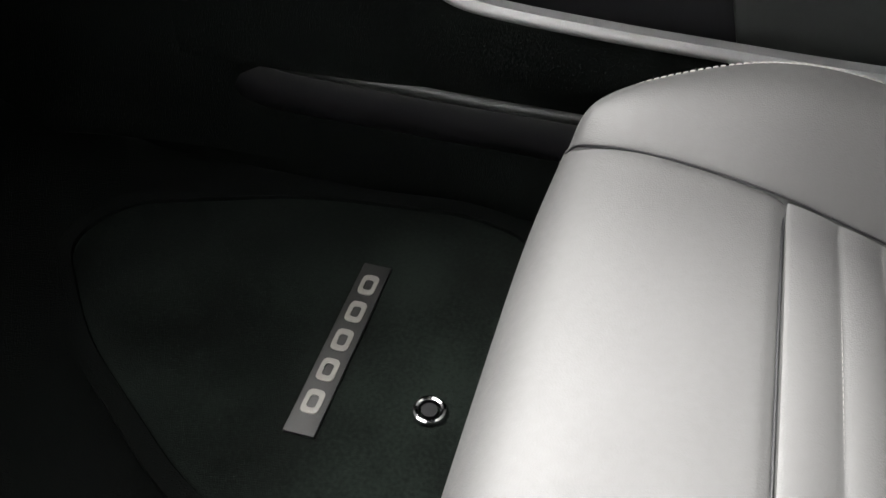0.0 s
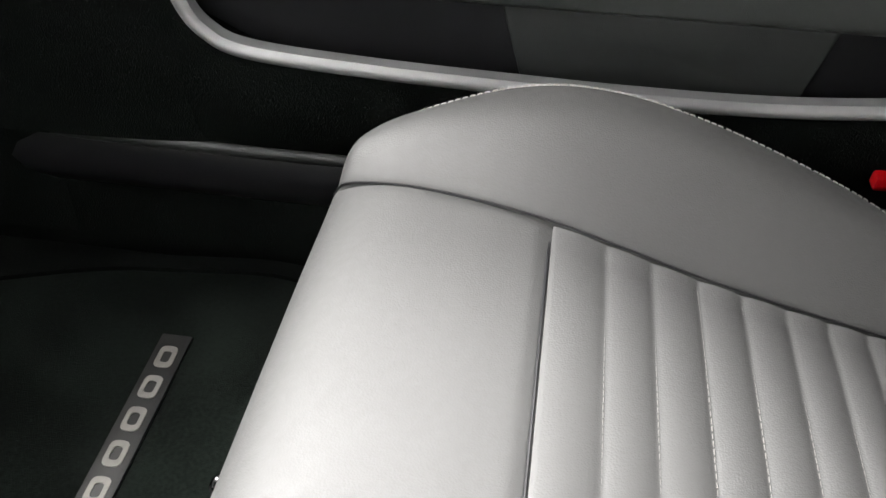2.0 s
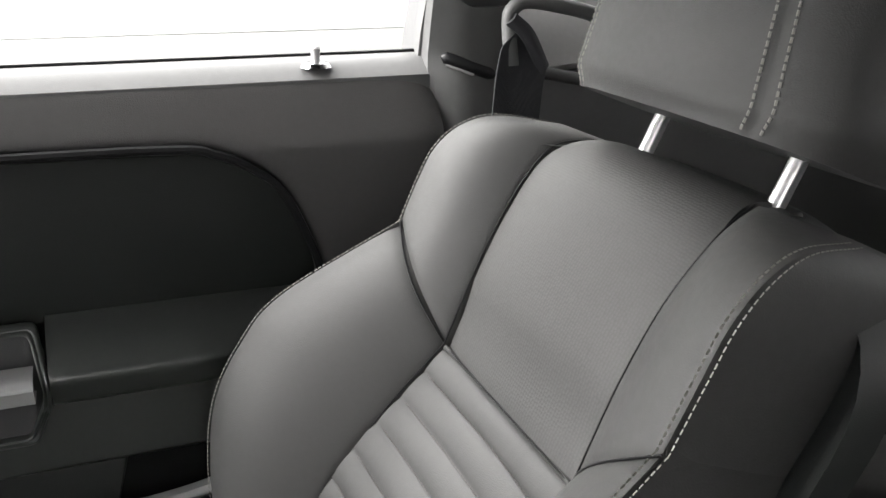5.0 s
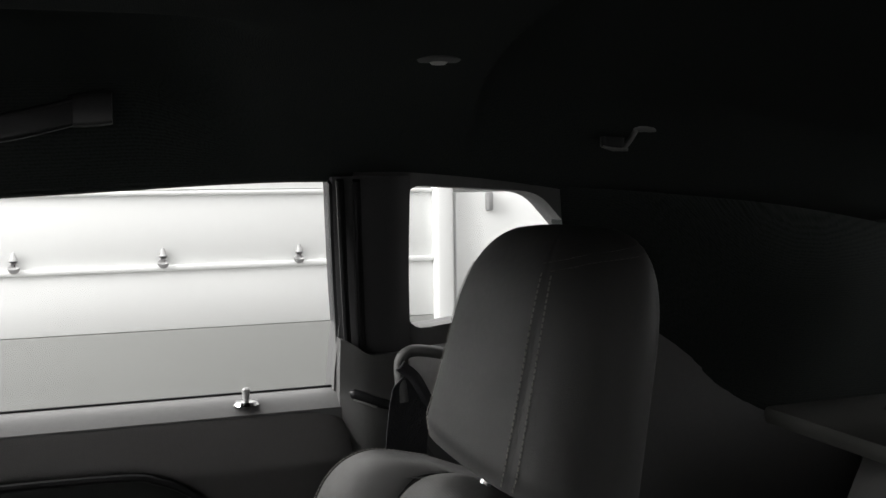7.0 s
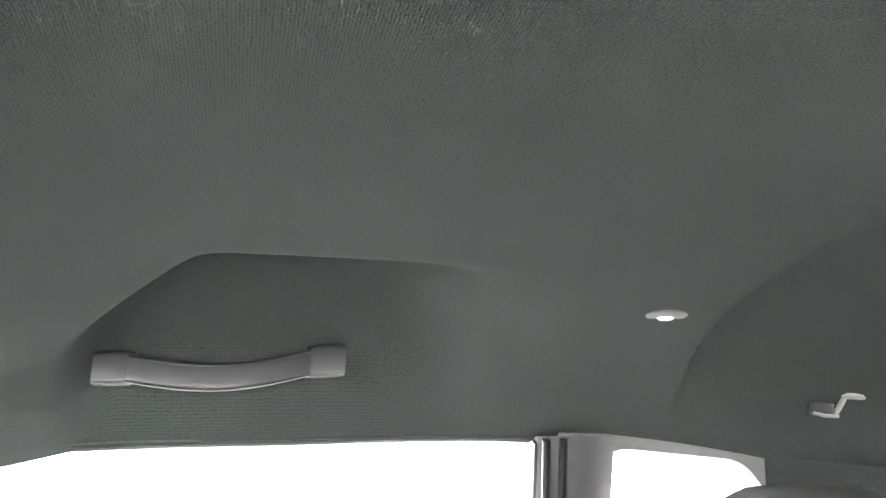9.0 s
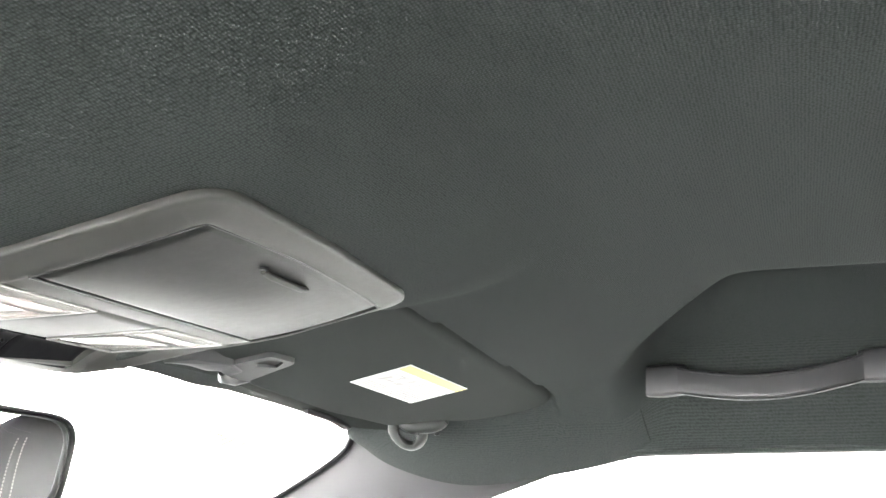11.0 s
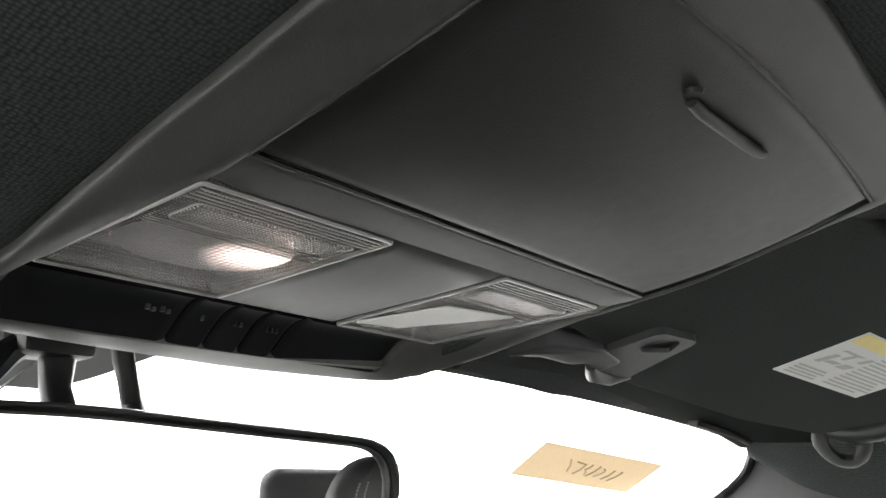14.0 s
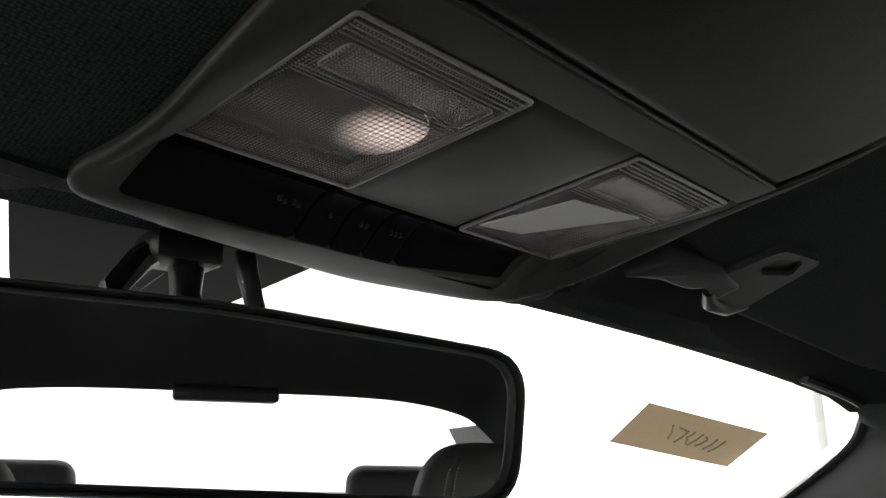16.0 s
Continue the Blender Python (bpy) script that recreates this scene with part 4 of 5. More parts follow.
part("armrest", arm(0.3235, 0.62, True), PLASTIC_SOFT, door, "rounded door armrest")
arm_front = part("armrest", arm(-0.45, 0.162), PLASTIC_SOFT, door, "rounded door armrest")
for x0, x1 in ((0.058, 0.152), (-0.045, 0.048)):
    o = rounded([(x0, 0.753), (x1, 0.753), (x1 + 0.004, 0.777), (x0 + 0.002, 0.777)], 0.004, 3)
    i = rounded([(x0 + 0.008, 0.757), (x1 - 0.009, 0.757), (x1 - 0.007, 0.772), (x0 + 0.010, 0.772)], 0.003, 3)
    lean = lambda a, b, d: Vector((a, 0.675 + (b - 0.753) * 1.42 - 0.0075 + d, b))
    f = part("switch_frame", frame_ring(o, i, lean, 0.012), PLASTIC_SOFT, arm_front, "dark frame round a shallow recess")
    # Black plate over the uncut armrest; it paints the shade inside the frame.
    part("recess", prism(i, lambda a, b, d, lean=lean: lean(a, b, 0.0050 + d), 0.004), PLASTIC_BLACK, f)
for x0, x1 in ((-0.45, 0.166), (0.322, 0.69)):
    part("panel_lip", tube([(x0 + (x1 - x0) * k / 6, 0.7105, 0.7025) for k in range(7)], 0.0016, 8), PLASTIC_SOFT, door, "raised lip under the armrest")
BEZEL = rounded([(0.163, 0.728), (0.178, 0.783), (0.317, 0.783), (0.324, 0.735), (0.321, 0.700), (0.304, 0.6585), (0.192, 0.6585)], 0.008, 4)
HOLE = rounded([(0.168, 0.728), (0.183, 0.775), (0.309, 0.775), (0.3175, 0.735), (0.3135, 0.702), (0.298, 0.6665), (0.197, 0.6665)], 0.007, 4)


def bezel_place(a, b, d):
    y = soft_table((0.66, 0.69, 0.705, 0.722, 0.740, 0.755, 0.769, 0.79), (0.7045, 0.7005, 0.686, 0.6715, 0.6630, 0.6750, 0.6915, 0.714), b)
    return Vector((a, y + d if d < 0.02 else 0.747, b))


bez = part("handle_bezel", frame_ring(BEZEL, HOLE, bezel_place, 0.022), PLASTIC_SOFT, door, "dark frame of the pull handle")
part("handle_pocket", prism(HOLE, lambda a, b, d: Vector((a, table((0.67, 0.70, 0.73, 0.79), (0.7145, 0.7145, 0.7300, 0.734), b) + d, b)), 0.006), PILLAR, bez, "grey back of the handle pocket")
BAR = [(0.690, 0.7455), (0.678, 0.7453), (0.6685, 0.7442), (0.6625, 0.7412), (0.6605, 0.7375), (0.6612, 0.7355), (0.6635, 0.7250), (0.667, 0.7222), (0.686, 0.7218)]
part("pull_bar", sheet(lambda u, v: Vector((0.1695 + 0.1405 * u, *cr([(a, b, 0) for a, b in BAR], v).xy)), 6, 32, back=(0, 0.008, 0)), SILVER, bez, "satin silver pull bar", angle=25)


def middle_fn(u, v):
    """The flat panel below the armrest, cut out round the pull handle."""
    x = -0.50 + 1.20 * u
    top = table((-0.5, 0.176, 0.196, 0.300, 0.316, 0.70), (0.702, 0.702, 0.6625, 0.6625, 0.702, 0.702), x)
    e = math.exp(-v / 0.03) + math.exp(-(1 - v) / 0.03)
    return Vector((x, 0.712 + 0.003 * e, 0.622 + (top - 0.622) * v))


part("middle_panel", sheet(middle_fn, 200, 24, back=(0, 0.026, 0)), PLASTIC_SOFT, door, "flat dark middle panel", angle=60)
op_out = rounded([(-0.095, 0.628), (0.050, 0.628), (0.060, 0.692), (-0.105, 0.692)], 0.012, 4)
op_in = rounded([(-0.082, 0.636), (0.040, 0.636), (0.047, 0.685), (-0.090, 0.685)], 0.010, 4)
opener = part("door_opener", ring_prism(op_out, op_in, lambda a, b, d: Vector((a, 0.700 + d, b)), 0.02), PLASTIC, door, "chrome inner door opener in a dark recess")
part("opener_recess", prism(op_in, lambda a, b, d: Vector((a, 0.7085 + d, b)), 0.004), PLASTIC_BLACK, opener)
part("opener_lever", sheet(lambda u, v: Vector((-0.080 + 0.112 * u, 0.702 - 0.010 * math.sin(math.pi * v) + 0.004 * u, 0.648 + 0.020 * v)), 10, 10, back=(0, 0.006, 0)), CHROME, opener, "chrome lever")
part("pocket_back", box(-0.50, 0.70, 0.738, 0.752, 0.52, 0.64, 0.002), PLASTIC_BLACK, door, "dark back of the door pocket")
part("pocket_liner", prism(rounded([(0.130, 0.624), (0.385, 0.624), (0.365, 0.55), (0.152, 0.55)], 0.006, 3), lambda a, b, d: Vector((a, 0.729 + d, b)), 0.012, 0.002), PLASTIC, door, "raised panel inside the pocket")
STRIP = [(-0.125, 0.680), (-0.122, 0.641), (-0.116, 0.607), (-0.100, 0.583), (-0.066, 0.568), (0.034, 0.561), (0.153, 0.558), (0.245, 0.557), (0.342, 0.559), (0.434, 0.567), (0.478, 0.577), (0.515, 0.592), (0.56, 0.609)]
STRIP3 = [(a, 0.706, b) for a, b in STRIP]


def strip_fn(u, v):
    p, q = cr(STRIP3, max(u - 0.004, 0)), cr(STRIP3, min(u + 0.004, 1))
    t = (q - p).normalized()
    w = Vector((-t.z, 0, t.x))
    return cr(STRIP3, u) + w * 0.0062 * (2 * v - 1) + Vector((0, -0.004 * math.sin(math.pi * v), 0))


part("pocket_trim", sheet(strip_fn, 90, 8, back=(0, 0.012, 0)), SILVER, door, "curved satin silver trim band")


def pocket_fn(u, v):
    x = -0.125 + 0.69 * u
    top = soft_table((-0.125, -0.10, -0.066, 0.034, 0.342, 0.434, 0.515, 0.565), (0.591, 0.579, 0.563, 0.553, 0.550, 0.559, 0.583, 0.603), x)
    z = top + (0.455 - top) * v
    return Vector((x, 0.708 - 0.012 * math.sin(math.pi * min(v * 1.1, 1)) + 0.02 * v, z))


# The shaded carpet colour keeps these lower door parts dark.
part("map_pocket", sheet(pocket_fn, 50, 20, back=(0, 0.03, 0)), CARPET, door, "black map pocket front")
part("lower_front", sheet(lambda u, v: Vector((-0.52 + 0.40 * u, 0.726 - 0.010 * math.sin(math.pi * u), 0.462 + 0.18 * v)), 16, 10, back=(0, 0.03, 0)), CARPET, door, "dark speaker side of the door")
part("lower_rear", box(0.555, 0.71, 0.722, 0.75, 0.44, 0.63, 0.006), PLASTIC, door)
ref_out = rounded([(0.430, 0.505), (0.452, 0.506), (0.454, 0.518), (0.431, 0.517)], 0.003, 3)
part("reflector", prism(ref_out, lambda a, b, d: Vector((a, 0.692 + d, b)), 0.012, 0.002), RED, door, "red door reflector")
pin = part("lock_pin", tube([(0.593, 0.722, 1.004), (0.593, 0.722, 1.012), (0.593, 0.722, 1.0215), (0.593, 0.722, 1.0235)], [0.0042, 0.0040, 0.0048, 0.003], 12), SILVER, door, "round lock pin")
part("pin_collar", tube([(0.593, 0.722, 1.004), (0.593, 0.722, 1.008), (0.593, 0.722, 1.0095)], [0.016, 0.013, 0.006], 20), CHROME, pin, "bright collar")

# belt guide, belt and pillar slot
hoop = empty("belt_guide", "black plastic seat belt guide on the seat shoulder", "belt guide")
loop = [(0.765, 0.646, 1.008), (0.7625, 0.650, 1.048), (0.767, 0.650, 1.061), (0.780, 0.648, 1.067), (0.810, 0.642, 1.063), (0.850, 0.636, 1.052), (0.880, 0.630, 1.030)]
part("hoop", tube([cr(loop, k / 40) for k in range(41)], 0.0072, 12), COVER, hoop, "rounded grey loop")
belt = empty("seat_belt", "dark woven seat belt hanging from the pillar", "seat belt")
BELT = [(0.776, 0.641, 1.036), (0.775, 0.640, 1.020), (0.770, 0.638, 0.998), (0.765, 0.634, 0.965), (0.758, 0.628, 0.900), (0.740, 0.640, 0.750), (0.715, 0.670, 0.500)]
part("webbing", sheet(lambda u, v: cr(BELT, v) + Vector(((u - 0.5) * (0.016 + 0.032 * smooth_step(0, 0.2, v)), 0.003 * math.sin(5 * u), 0.016 * (0.5 - u) * (1 - v))), 12, 50, back=(0, 0.002, 0)), WEBBING, belt)
part("fold", sheet(lambda u, v: cr([(0.760, 0.639, 1.052), (0.778, 0.638, 1.036), (0.795, 0.637, 1.004)], v) + Vector((0.010 * (u - 0.5), -0.004 * math.sin(math.pi * u), 0.010 * (u - 0.5))), 6, 14, back=(0, 0.003, 0)), WEBBING, belt, "folded edge of the webbing")
thing("side_ledge", tube([(0.798, 0.668, 0.999), (0.860, 0.668, 0.986), (0.980, 0.668, 0.966)], 0.0065, 10), COVER, "slim grey ledge along the rear side trim", "trim", kind="structure")


def cover_fn(u, v):
    top = 1.080 - 0.020 * smooth_step(0.0, 0.45, u)
    z = 0.60 + (top - 0.60) * v
    y = (side_point(0, z) if z > 1.012 else 0.735) - 0.026 - 0.016 * math.sin(math.pi * min(u * 0.9, 1)) - 0.003 * smooth_step(0.9, 1.0, v)
    return Vector((0.703 + 0.083 * u - 0.05 * max(z - 1.02, 0), y, z))


thing("b_pillar_cover", sheet(cover_fn, 18, 50, back=(0, 0.03, 0)), COVER, "grey lower pillar cover with a belt slot", "trim", kind="structure")
def quarter_slope(u, v):
    """The rounded trim below the quarter window, leaning into the car."""
    p = cr([(0.714, 1.064, 0), (0.694, 1.050, 0), (0.678, 1.026, 0), (0.671, 0.998, 0)], v)
    return Vector((0.786 + 0.13 * u, p.x, p.y + 0.012 * u))


thing("quarter_slope", sheet(quarter_slope, 10, 16, back=(0, 0.02, -0.01)), LIT_TRIM, "smooth trim sloping in below the quarter window, coloured pale as if lit", "trim panel", kind="structure")
slot = [(0.714, 0.7005, 1.012), (0.728, 0.695, 1.007), (0.745, 0.692, 1.000), (0.768, 0.693, 0.992)]
thing("belt_slot", tube([cr(slot, k / 12) for k in range(13)], [0.002] + [0.0062] * 11 + [0.004], 10, flat=0.8), PLASTIC_BLACK, "black slot in the pillar trim for the belt", "belt slot", kind="structure")
thing("slot_lip", tube([cr([(a + 0.004, b - 0.003, c - 0.008) for a, b, c in slot], k / 12) for k in range(8)], 0.0016, 8), LEDGE, "pale lip of the belt slot", "belt slot", kind="structure")

# ---- things on the roof lining ----
def grab_handle(side):
    g = empty("grab_handle", "dark grey plastic grab handle over the side window", "grab handle")
    up = lambda x: 1.3010 + 0.080 * (x - 0.23)
    bar = [(0.254 + 0.17 * k / 20, side * (0.548 - 0.012 * math.sin(math.pi * k / 20)), up(0.254 + 0.17 * k / 20) + 0.0135 - 0.0125 * math.sin(math.pi * k / 20)) for k in range(21)]
    def grip(u, v):
        c = Vector(bar[round(u * 20)])
        a = 2 * math.pi * v
        ca, sa = math.cos(a), math.sin(a)
        return c + Vector((0, side * math.copysign(abs(ca) ** 0.34, ca) * 0.0078, math.copysign(abs(sa) ** 0.30, sa) * 0.0130 + 0.0006))
    grip_bar = part("grip", sheet(grip, 20, 48), GRIP, g, "curved grip bar", angle=35)
    for dy, dz, r in ((-0.0068, -0.0118, 0.0011), (-0.0070, 0.0110, 0.0016)):
        part("grip_edge", tube([Vector(p) + Vector((0, side * dy, dz)) for p in bar], r, 8), GRIP, grip_bar, "rounded moulded edge")
    for x0, x1 in ((0.222, 0.260), (0.420, 0.458)):
        m = (x0 + x1) / 2
        def end(u, v, x0=x0, x1=x1):
            x = x0 + (x1 - x0) * u
            a = 2 * math.pi * v
            ca, sa = math.cos(a), math.sin(a)
            k = 1 + 0.10 * math.sin(math.pi * u)
            return Vector((x, side * (0.553 + math.copysign(abs(ca) ** 0.28, ca) * 0.011), up(x) + 0.0155 + math.copysign(abs(sa) ** 0.28, sa) * 0.0145 * k))
        bm = sheet(end, 10, 28)
        for u0 in (0, 1):
            bm.faces.new([bm.verts.new(end(u0, k / 28)) for k in range(28)])
        e = part("handle_end", bm, GRIP, g, "clip-on end cap", angle=50)
        part("mount", box(x0 + 0.006, x1 - 0.006, min(side * 0.555, side * 0.600), max(side * 0.555, side * 0.600), up(m) + 0.004, up(m) + 0.026, 0.003), PILLAR, e)
    return g


grab_handle(1)
knob = empty("roof_knob", "bright oval fastener in the headliner", "fastener")
ks = Vector((0.728, 0.390, roof(0.728, 0.390) + 0.003))
part("ring", tube([(ks.x, ks.y, ks.z + 0.004), (ks.x, ks.y, ks.z - 0.002), (ks.x, ks.y, ks.z - 0.0035)], [0.021, 0.0205, 0.016], 28), COVER, knob)
part("centre", tube([(ks.x, ks.y, ks.z - 0.003), (ks.x, ks.y, ks.z - 0.0052)], [0.0085, 0.006], 20), WHITE, knob, "white centre")
hook = empty("coat_hook", "small grey plastic coat hook", "coat hook")
part("base", prism(rounded([(0.966, 0.534), (0.996, 0.534), (1.000, 0.556), (0.974, 0.556)], 0.008, 4), lambda a, b, d: Vector((a, b, 1.2985 - 0.06 * (a - 0.98) + d)), 0.012, 0.003, 3), PLASTIC_BLACK, hook, "dark hook base")
part("lip", tube([(0.968, 0.536, 1.2995), (0.980, 0.534, 1.2965), (1.000, 0.538, 1.2965)], [0.0015, 0.0022, 0.0018], 8), LEDGE, hook, "pale lower lip")
part("arm", tube([cr([(0.996, 0.541, 1.297), (1.006, 0.543, 1.307), (1.015, 0.545, 1.318)], k / 6) for k in range(7)], 0.0032, 8), LEDGE, hook, "slim sloping arm")
part("tip", tube([(1.010, 0.545, 1.3205), (1.016, 0.545, 1.3225), (1.026, 0.545, 1.3235), (1.036, 0.545, 1.3220), (1.041, 0.545, 1.3190)], [0.003, 0.0060, 0.0068, 0.0060, 0.003], 12), LEDGE, hook, "rounded pale tip")

# ---- overhead console ----
console = empty("overhead_console", "dark plastic overhead console with lamps, buttons and a lid", "overhead console")
console.rotation_euler = (0, 0, CON_TURN)
CON = rounded([(0.149, -0.1215), (0.1525, -0.02), (0.1475, 0.1115), (0.06, 0.1145), (-0.055, 0.1155), (-0.094, 0.098), (-0.1065, 0.02), (-0.097, -0.07), (-0.086, -0.1175), (-0.05, -0.1075), (0.03, -0.1145)], 0.020, 6)
CIN = rounded([(0.1315, -0.0995), (0.1365, -0.02), (0.1325, 0.0985), (0.06, 0.1035), (-0.055, 0.1015), (-0.075, 0.0870), (-0.080, 0.02), (-0.0815, -0.06), (-0.080, -0.1005), (-0.05, -0.0935), (0.03, -0.0985)], 0.005, 6)


def rim(u, v):
    n = len(CON)
    k = u * n
    i = int(k) % n
    f = k - int(k)
    o = Vector(CON[i]).lerp(Vector(CON[(i + 1) % n]), f)
    q = Vector(CIN[i]).lerp(Vector(CIN[(i + 1) % n]), f)
    if v <= 0.3:
        t = v / 0.3
        p = o + (o - q).normalized() * 0.0012 * math.sin(math.pi * t)
        z = con_side(o.x) + 0.007 - 0.007 * math.sin(t * math.pi / 2)
    else:
        t = (v - 0.3) / 0.7
        k = min(t / 0.85, 1)
        p = o.lerp(q, k)
        e = smooth_step(0, 1, k)
        z = con_side(o.x) * (1 - e) + con_z(q.x) * e - 0.0012 * math.sin(math.pi * k) ** 0.5 + 0.006 * max(t - 0.85, 0) / 0.15
    return Vector((p.x, p.y, z))


part("rim", sheet(rim, 220, 26), PLASTIC_MATTE, console, "rounded dark console frame", angle=50)
part("backing", sheet(lambda u, v: Vector((-0.080 + 0.214 * v, 0.098 * (2 * u - 1), con_z(-0.080 + 0.214 * v) + 0.014)), 6, 16, back=(0, 0, 0.015)), PLASTIC_BLACK, console)


def panel(x0, x1, y0, y1, lift=0.0, crown=0.0, nu=20, nv=20, bm=None, y0b=None, y1b=None):
    y0b, y1b = y0 if y0b is None else y0b, y1 if y1b is None else y1b
    def fn(u, v):
        x = x0 + (x1 - x0) * v
        a, b = y0b + (y0 - y0b) * v, y1b + (y1 - y1b) * v
        y = a + (b - a) * u
        e = min(u, 1 - u, v * 1.2, (1 - v) * 1.2)
        return Vector((x, y, con_z(x, y) - lift - crown * math.sin(math.pi * u) * math.sin(math.pi * v) + 0.0012 * math.exp(-e / 0.012)))
    return sheet(fn, nu, nv, back=(0, 0, 0.008), bm=bm)


def lid_fn(u, v):
    x = 0.0462 + (0.0847 + 0.0045 * (1 - (2 * u - 1) ** 2)) * v
    y = (-0.0985 + 0.0004 * v) + (0.195 + 0.006 * math.sin(math.pi * v)) * u
    e = min(u, 1 - u, v, 1 - v)
    return Vector((x, y, con_z(x) - 0.0005 - 0.003 * math.sin(math.pi * u) * math.sin(math.pi * v) + 0.0014 * math.exp(-e / 0.010)))


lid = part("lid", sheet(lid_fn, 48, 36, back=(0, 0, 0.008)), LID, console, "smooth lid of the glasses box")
part("lid_pull", tube([(0.1207 + 0.0002 * k, -0.0285 + 0.0455 * k / 8, con_z(0.1215) - 0.0038 + 0.0010 * abs(k / 4 - 1) ** 8) for k in range(9)], [0.0015, 0.0017, 0.0017, 0.0017, 0.0017, 0.0017, 0.0017, 0.0017, 0.0014], 10), PLASTIC_MATTE, lid, "thin raised finger ridge")
part("pull_dimple", tube([(0.1226, -0.0315, con_z(0.1226) - 0.0030), (0.1226, -0.0315, con_z(0.1226) - 0.0018)], [0.0022, 0.0026], 14), PLASTIC_BLACK, lid, "small dark dimple")
border = [lid_fn(k / 16, 0) for k in range(17)] + [lid_fn(1, k / 12) for k in range(1, 13)] + [lid_fn(1 - k / 16, 1) for k in range(1, 17)] + [lid_fn(0, 1 - k / 12) for k in range(1, 13)]
part("lid_seam", tube([Vector((p.x + 0.0008 * (p.x - 0.089) / 0.045, p.y * 1.008, con_z(p.x) - 0.0002)) for p in border], 0.0007, 6), PLASTIC_BLACK, lid, "dark gap round the lid")
bm = panel(0.0290, 0.0446, -0.0985, 0.1005, 0.0005)
panel(-0.0585, 0.0290, -0.0290, 0.0285, 0.0005, 0.002, bm=bm, y0b=-0.0275, y1b=0.0325)
panel(-0.0585, 0.0290, 0.0945, 0.1010, 0.0005, bm=bm, y0b=0.0960, y1b=0.1000)
part("lamp_panel", bm, PLASTIC_MATTE, console, "plain panel round the reading lamps")


def reading_lamp(y0, y1, y0b, y1b, x0, lit):
    x1 = 0.0275
    lamp = part("reading_lamp", panel(x0, x1, y0, y1, 0.0008, 0, y0b=y0b, y1b=y1b), LENS, console, "clear ribbed reading lamp lens")

    def on(u, v, drop=0.0):
        x = x0 + (x1 - x0) * v
        a, b = y0b + (y0 - y0b) * v, y1b + (y1 - y1b) * v
        return Vector((x, a + (b - a) * u, con_z(x) - 0.0008 - drop))

    def bowl(u, v):
        p = on(0.03 + 0.94 * u, 0.03 + 0.94 * v)
        d = max(math.sin(math.pi * u) * math.sin(math.pi * min(v / 0.66, 1)), 0) ** 0.6
        return p + Vector((0, 0, 0.0095 + 0.011 * d))
    part("lamp_bowl", sheet(bowl, 24, 24), REFLECTOR, lamp, "dim reflector bowl")
    if lit:
        glow = rounded([(-0.003, -0.070), (-0.002, -0.045), (-0.010, -0.033), (-0.021, -0.0300), (-0.033, -0.033), (-0.041, -0.045), (-0.042, -0.070), (-0.030, -0.088), (-0.012, -0.088)], 0.006, 5)
        part("bulb", prism(glow, lambda a, b, d: Vector((a, b, con_z(a) + 0.0030 + d)), 0.002), BULB, lamp, "glowing bulb behind dotted optics")
    else:
        # White plate painted where the lens mirrors the bright windscreen.
        plate_out = rounded([(-0.048, 0.0345), (-0.008, 0.0425), (-0.002, 0.0790), (-0.0435, 0.0560)], 0.001, 3)
        part("lens_glint", prism(plate_out, lambda a, b, d: Vector((a, b, con_z(a, b) - 0.0016 + d)), 0.0006), WHITE, lamp, "white plate for the windscreen's reflection in the lens")
    # the raised clear window at the back, prism lines round it, and the bright moulded edge
    window = [on(u, v, 0.0) for u, v in rounded([(0.10, 0.70), (0.93, 0.70), (0.93, 0.87), (0.10, 0.87)], 0.03, 3)]
    bm = bmesh.new()
    mid = sum(window, Vector()) / len(window)
    rows = [[bm.verts.new(mid + (p - mid) * k + Vector((0, 0, -h))) for p in window] for k, h in ((1.0, 0.0), (0.99, 0.0006), (0.965, 0.0009), (0.90, 0.0009), (0.84, 0.0004), (0.80, 0.0005))]
    for r, q in zip(rows, rows[1:]):
        for i in range(len(r)):
            bm.faces.new((r[i], r[(i + 1) % len(r)], q[(i + 1) % len(r)], q[i]))
    bm.faces.new(rows[-1])
    part("lens_rib", tube(window + [window[0]], 0.0003, 6, cap=False), LENS_BAR, lamp)
    part("lens_window", bm, LENS, lamp, "raised clear window", angle=25)
    for v in (0.895, 0.92, 0.945, 0.97):
        part("prism_line", tube([on(0.02 + 0.96 * k / 8, v, 0.0001) for k in range(9)], 0.00028, 6), LENS_BAR, lamp)
    for v in (0.63, 0.65, 0.67):
        part("prism_line", tube([on(0.05 + 0.88 * k / 8, v, 0.0001) for k in range(9)], 0.00022, 5), LENS_BAR, lamp)
    for u in (0.955, 0.975):
        part("prism_line", tube([on(u, 0.05 + 0.80 * k / 8, 0.0001) for k in range(9)], 0.00022, 5), LENS_BAR, lamp)
    edge = [on(u, v, -0.0004) for u, v in rounded([(0, 0), (1, 0), (1, 1), (0, 1)], 0.02, 3)]
    part("lens_edge", tube(edge + [edge[0]], 0.0008, 6, cap=False), LENS_BAR, lamp, "bright moulded lens edge")
    return lamp


reading_lamp(-0.0985, -0.0300, -0.0960, -0.0285, -0.0535, True)
reading_lamp(0.0293, 0.0935, 0.0335, 0.0950, -0.0570, False)


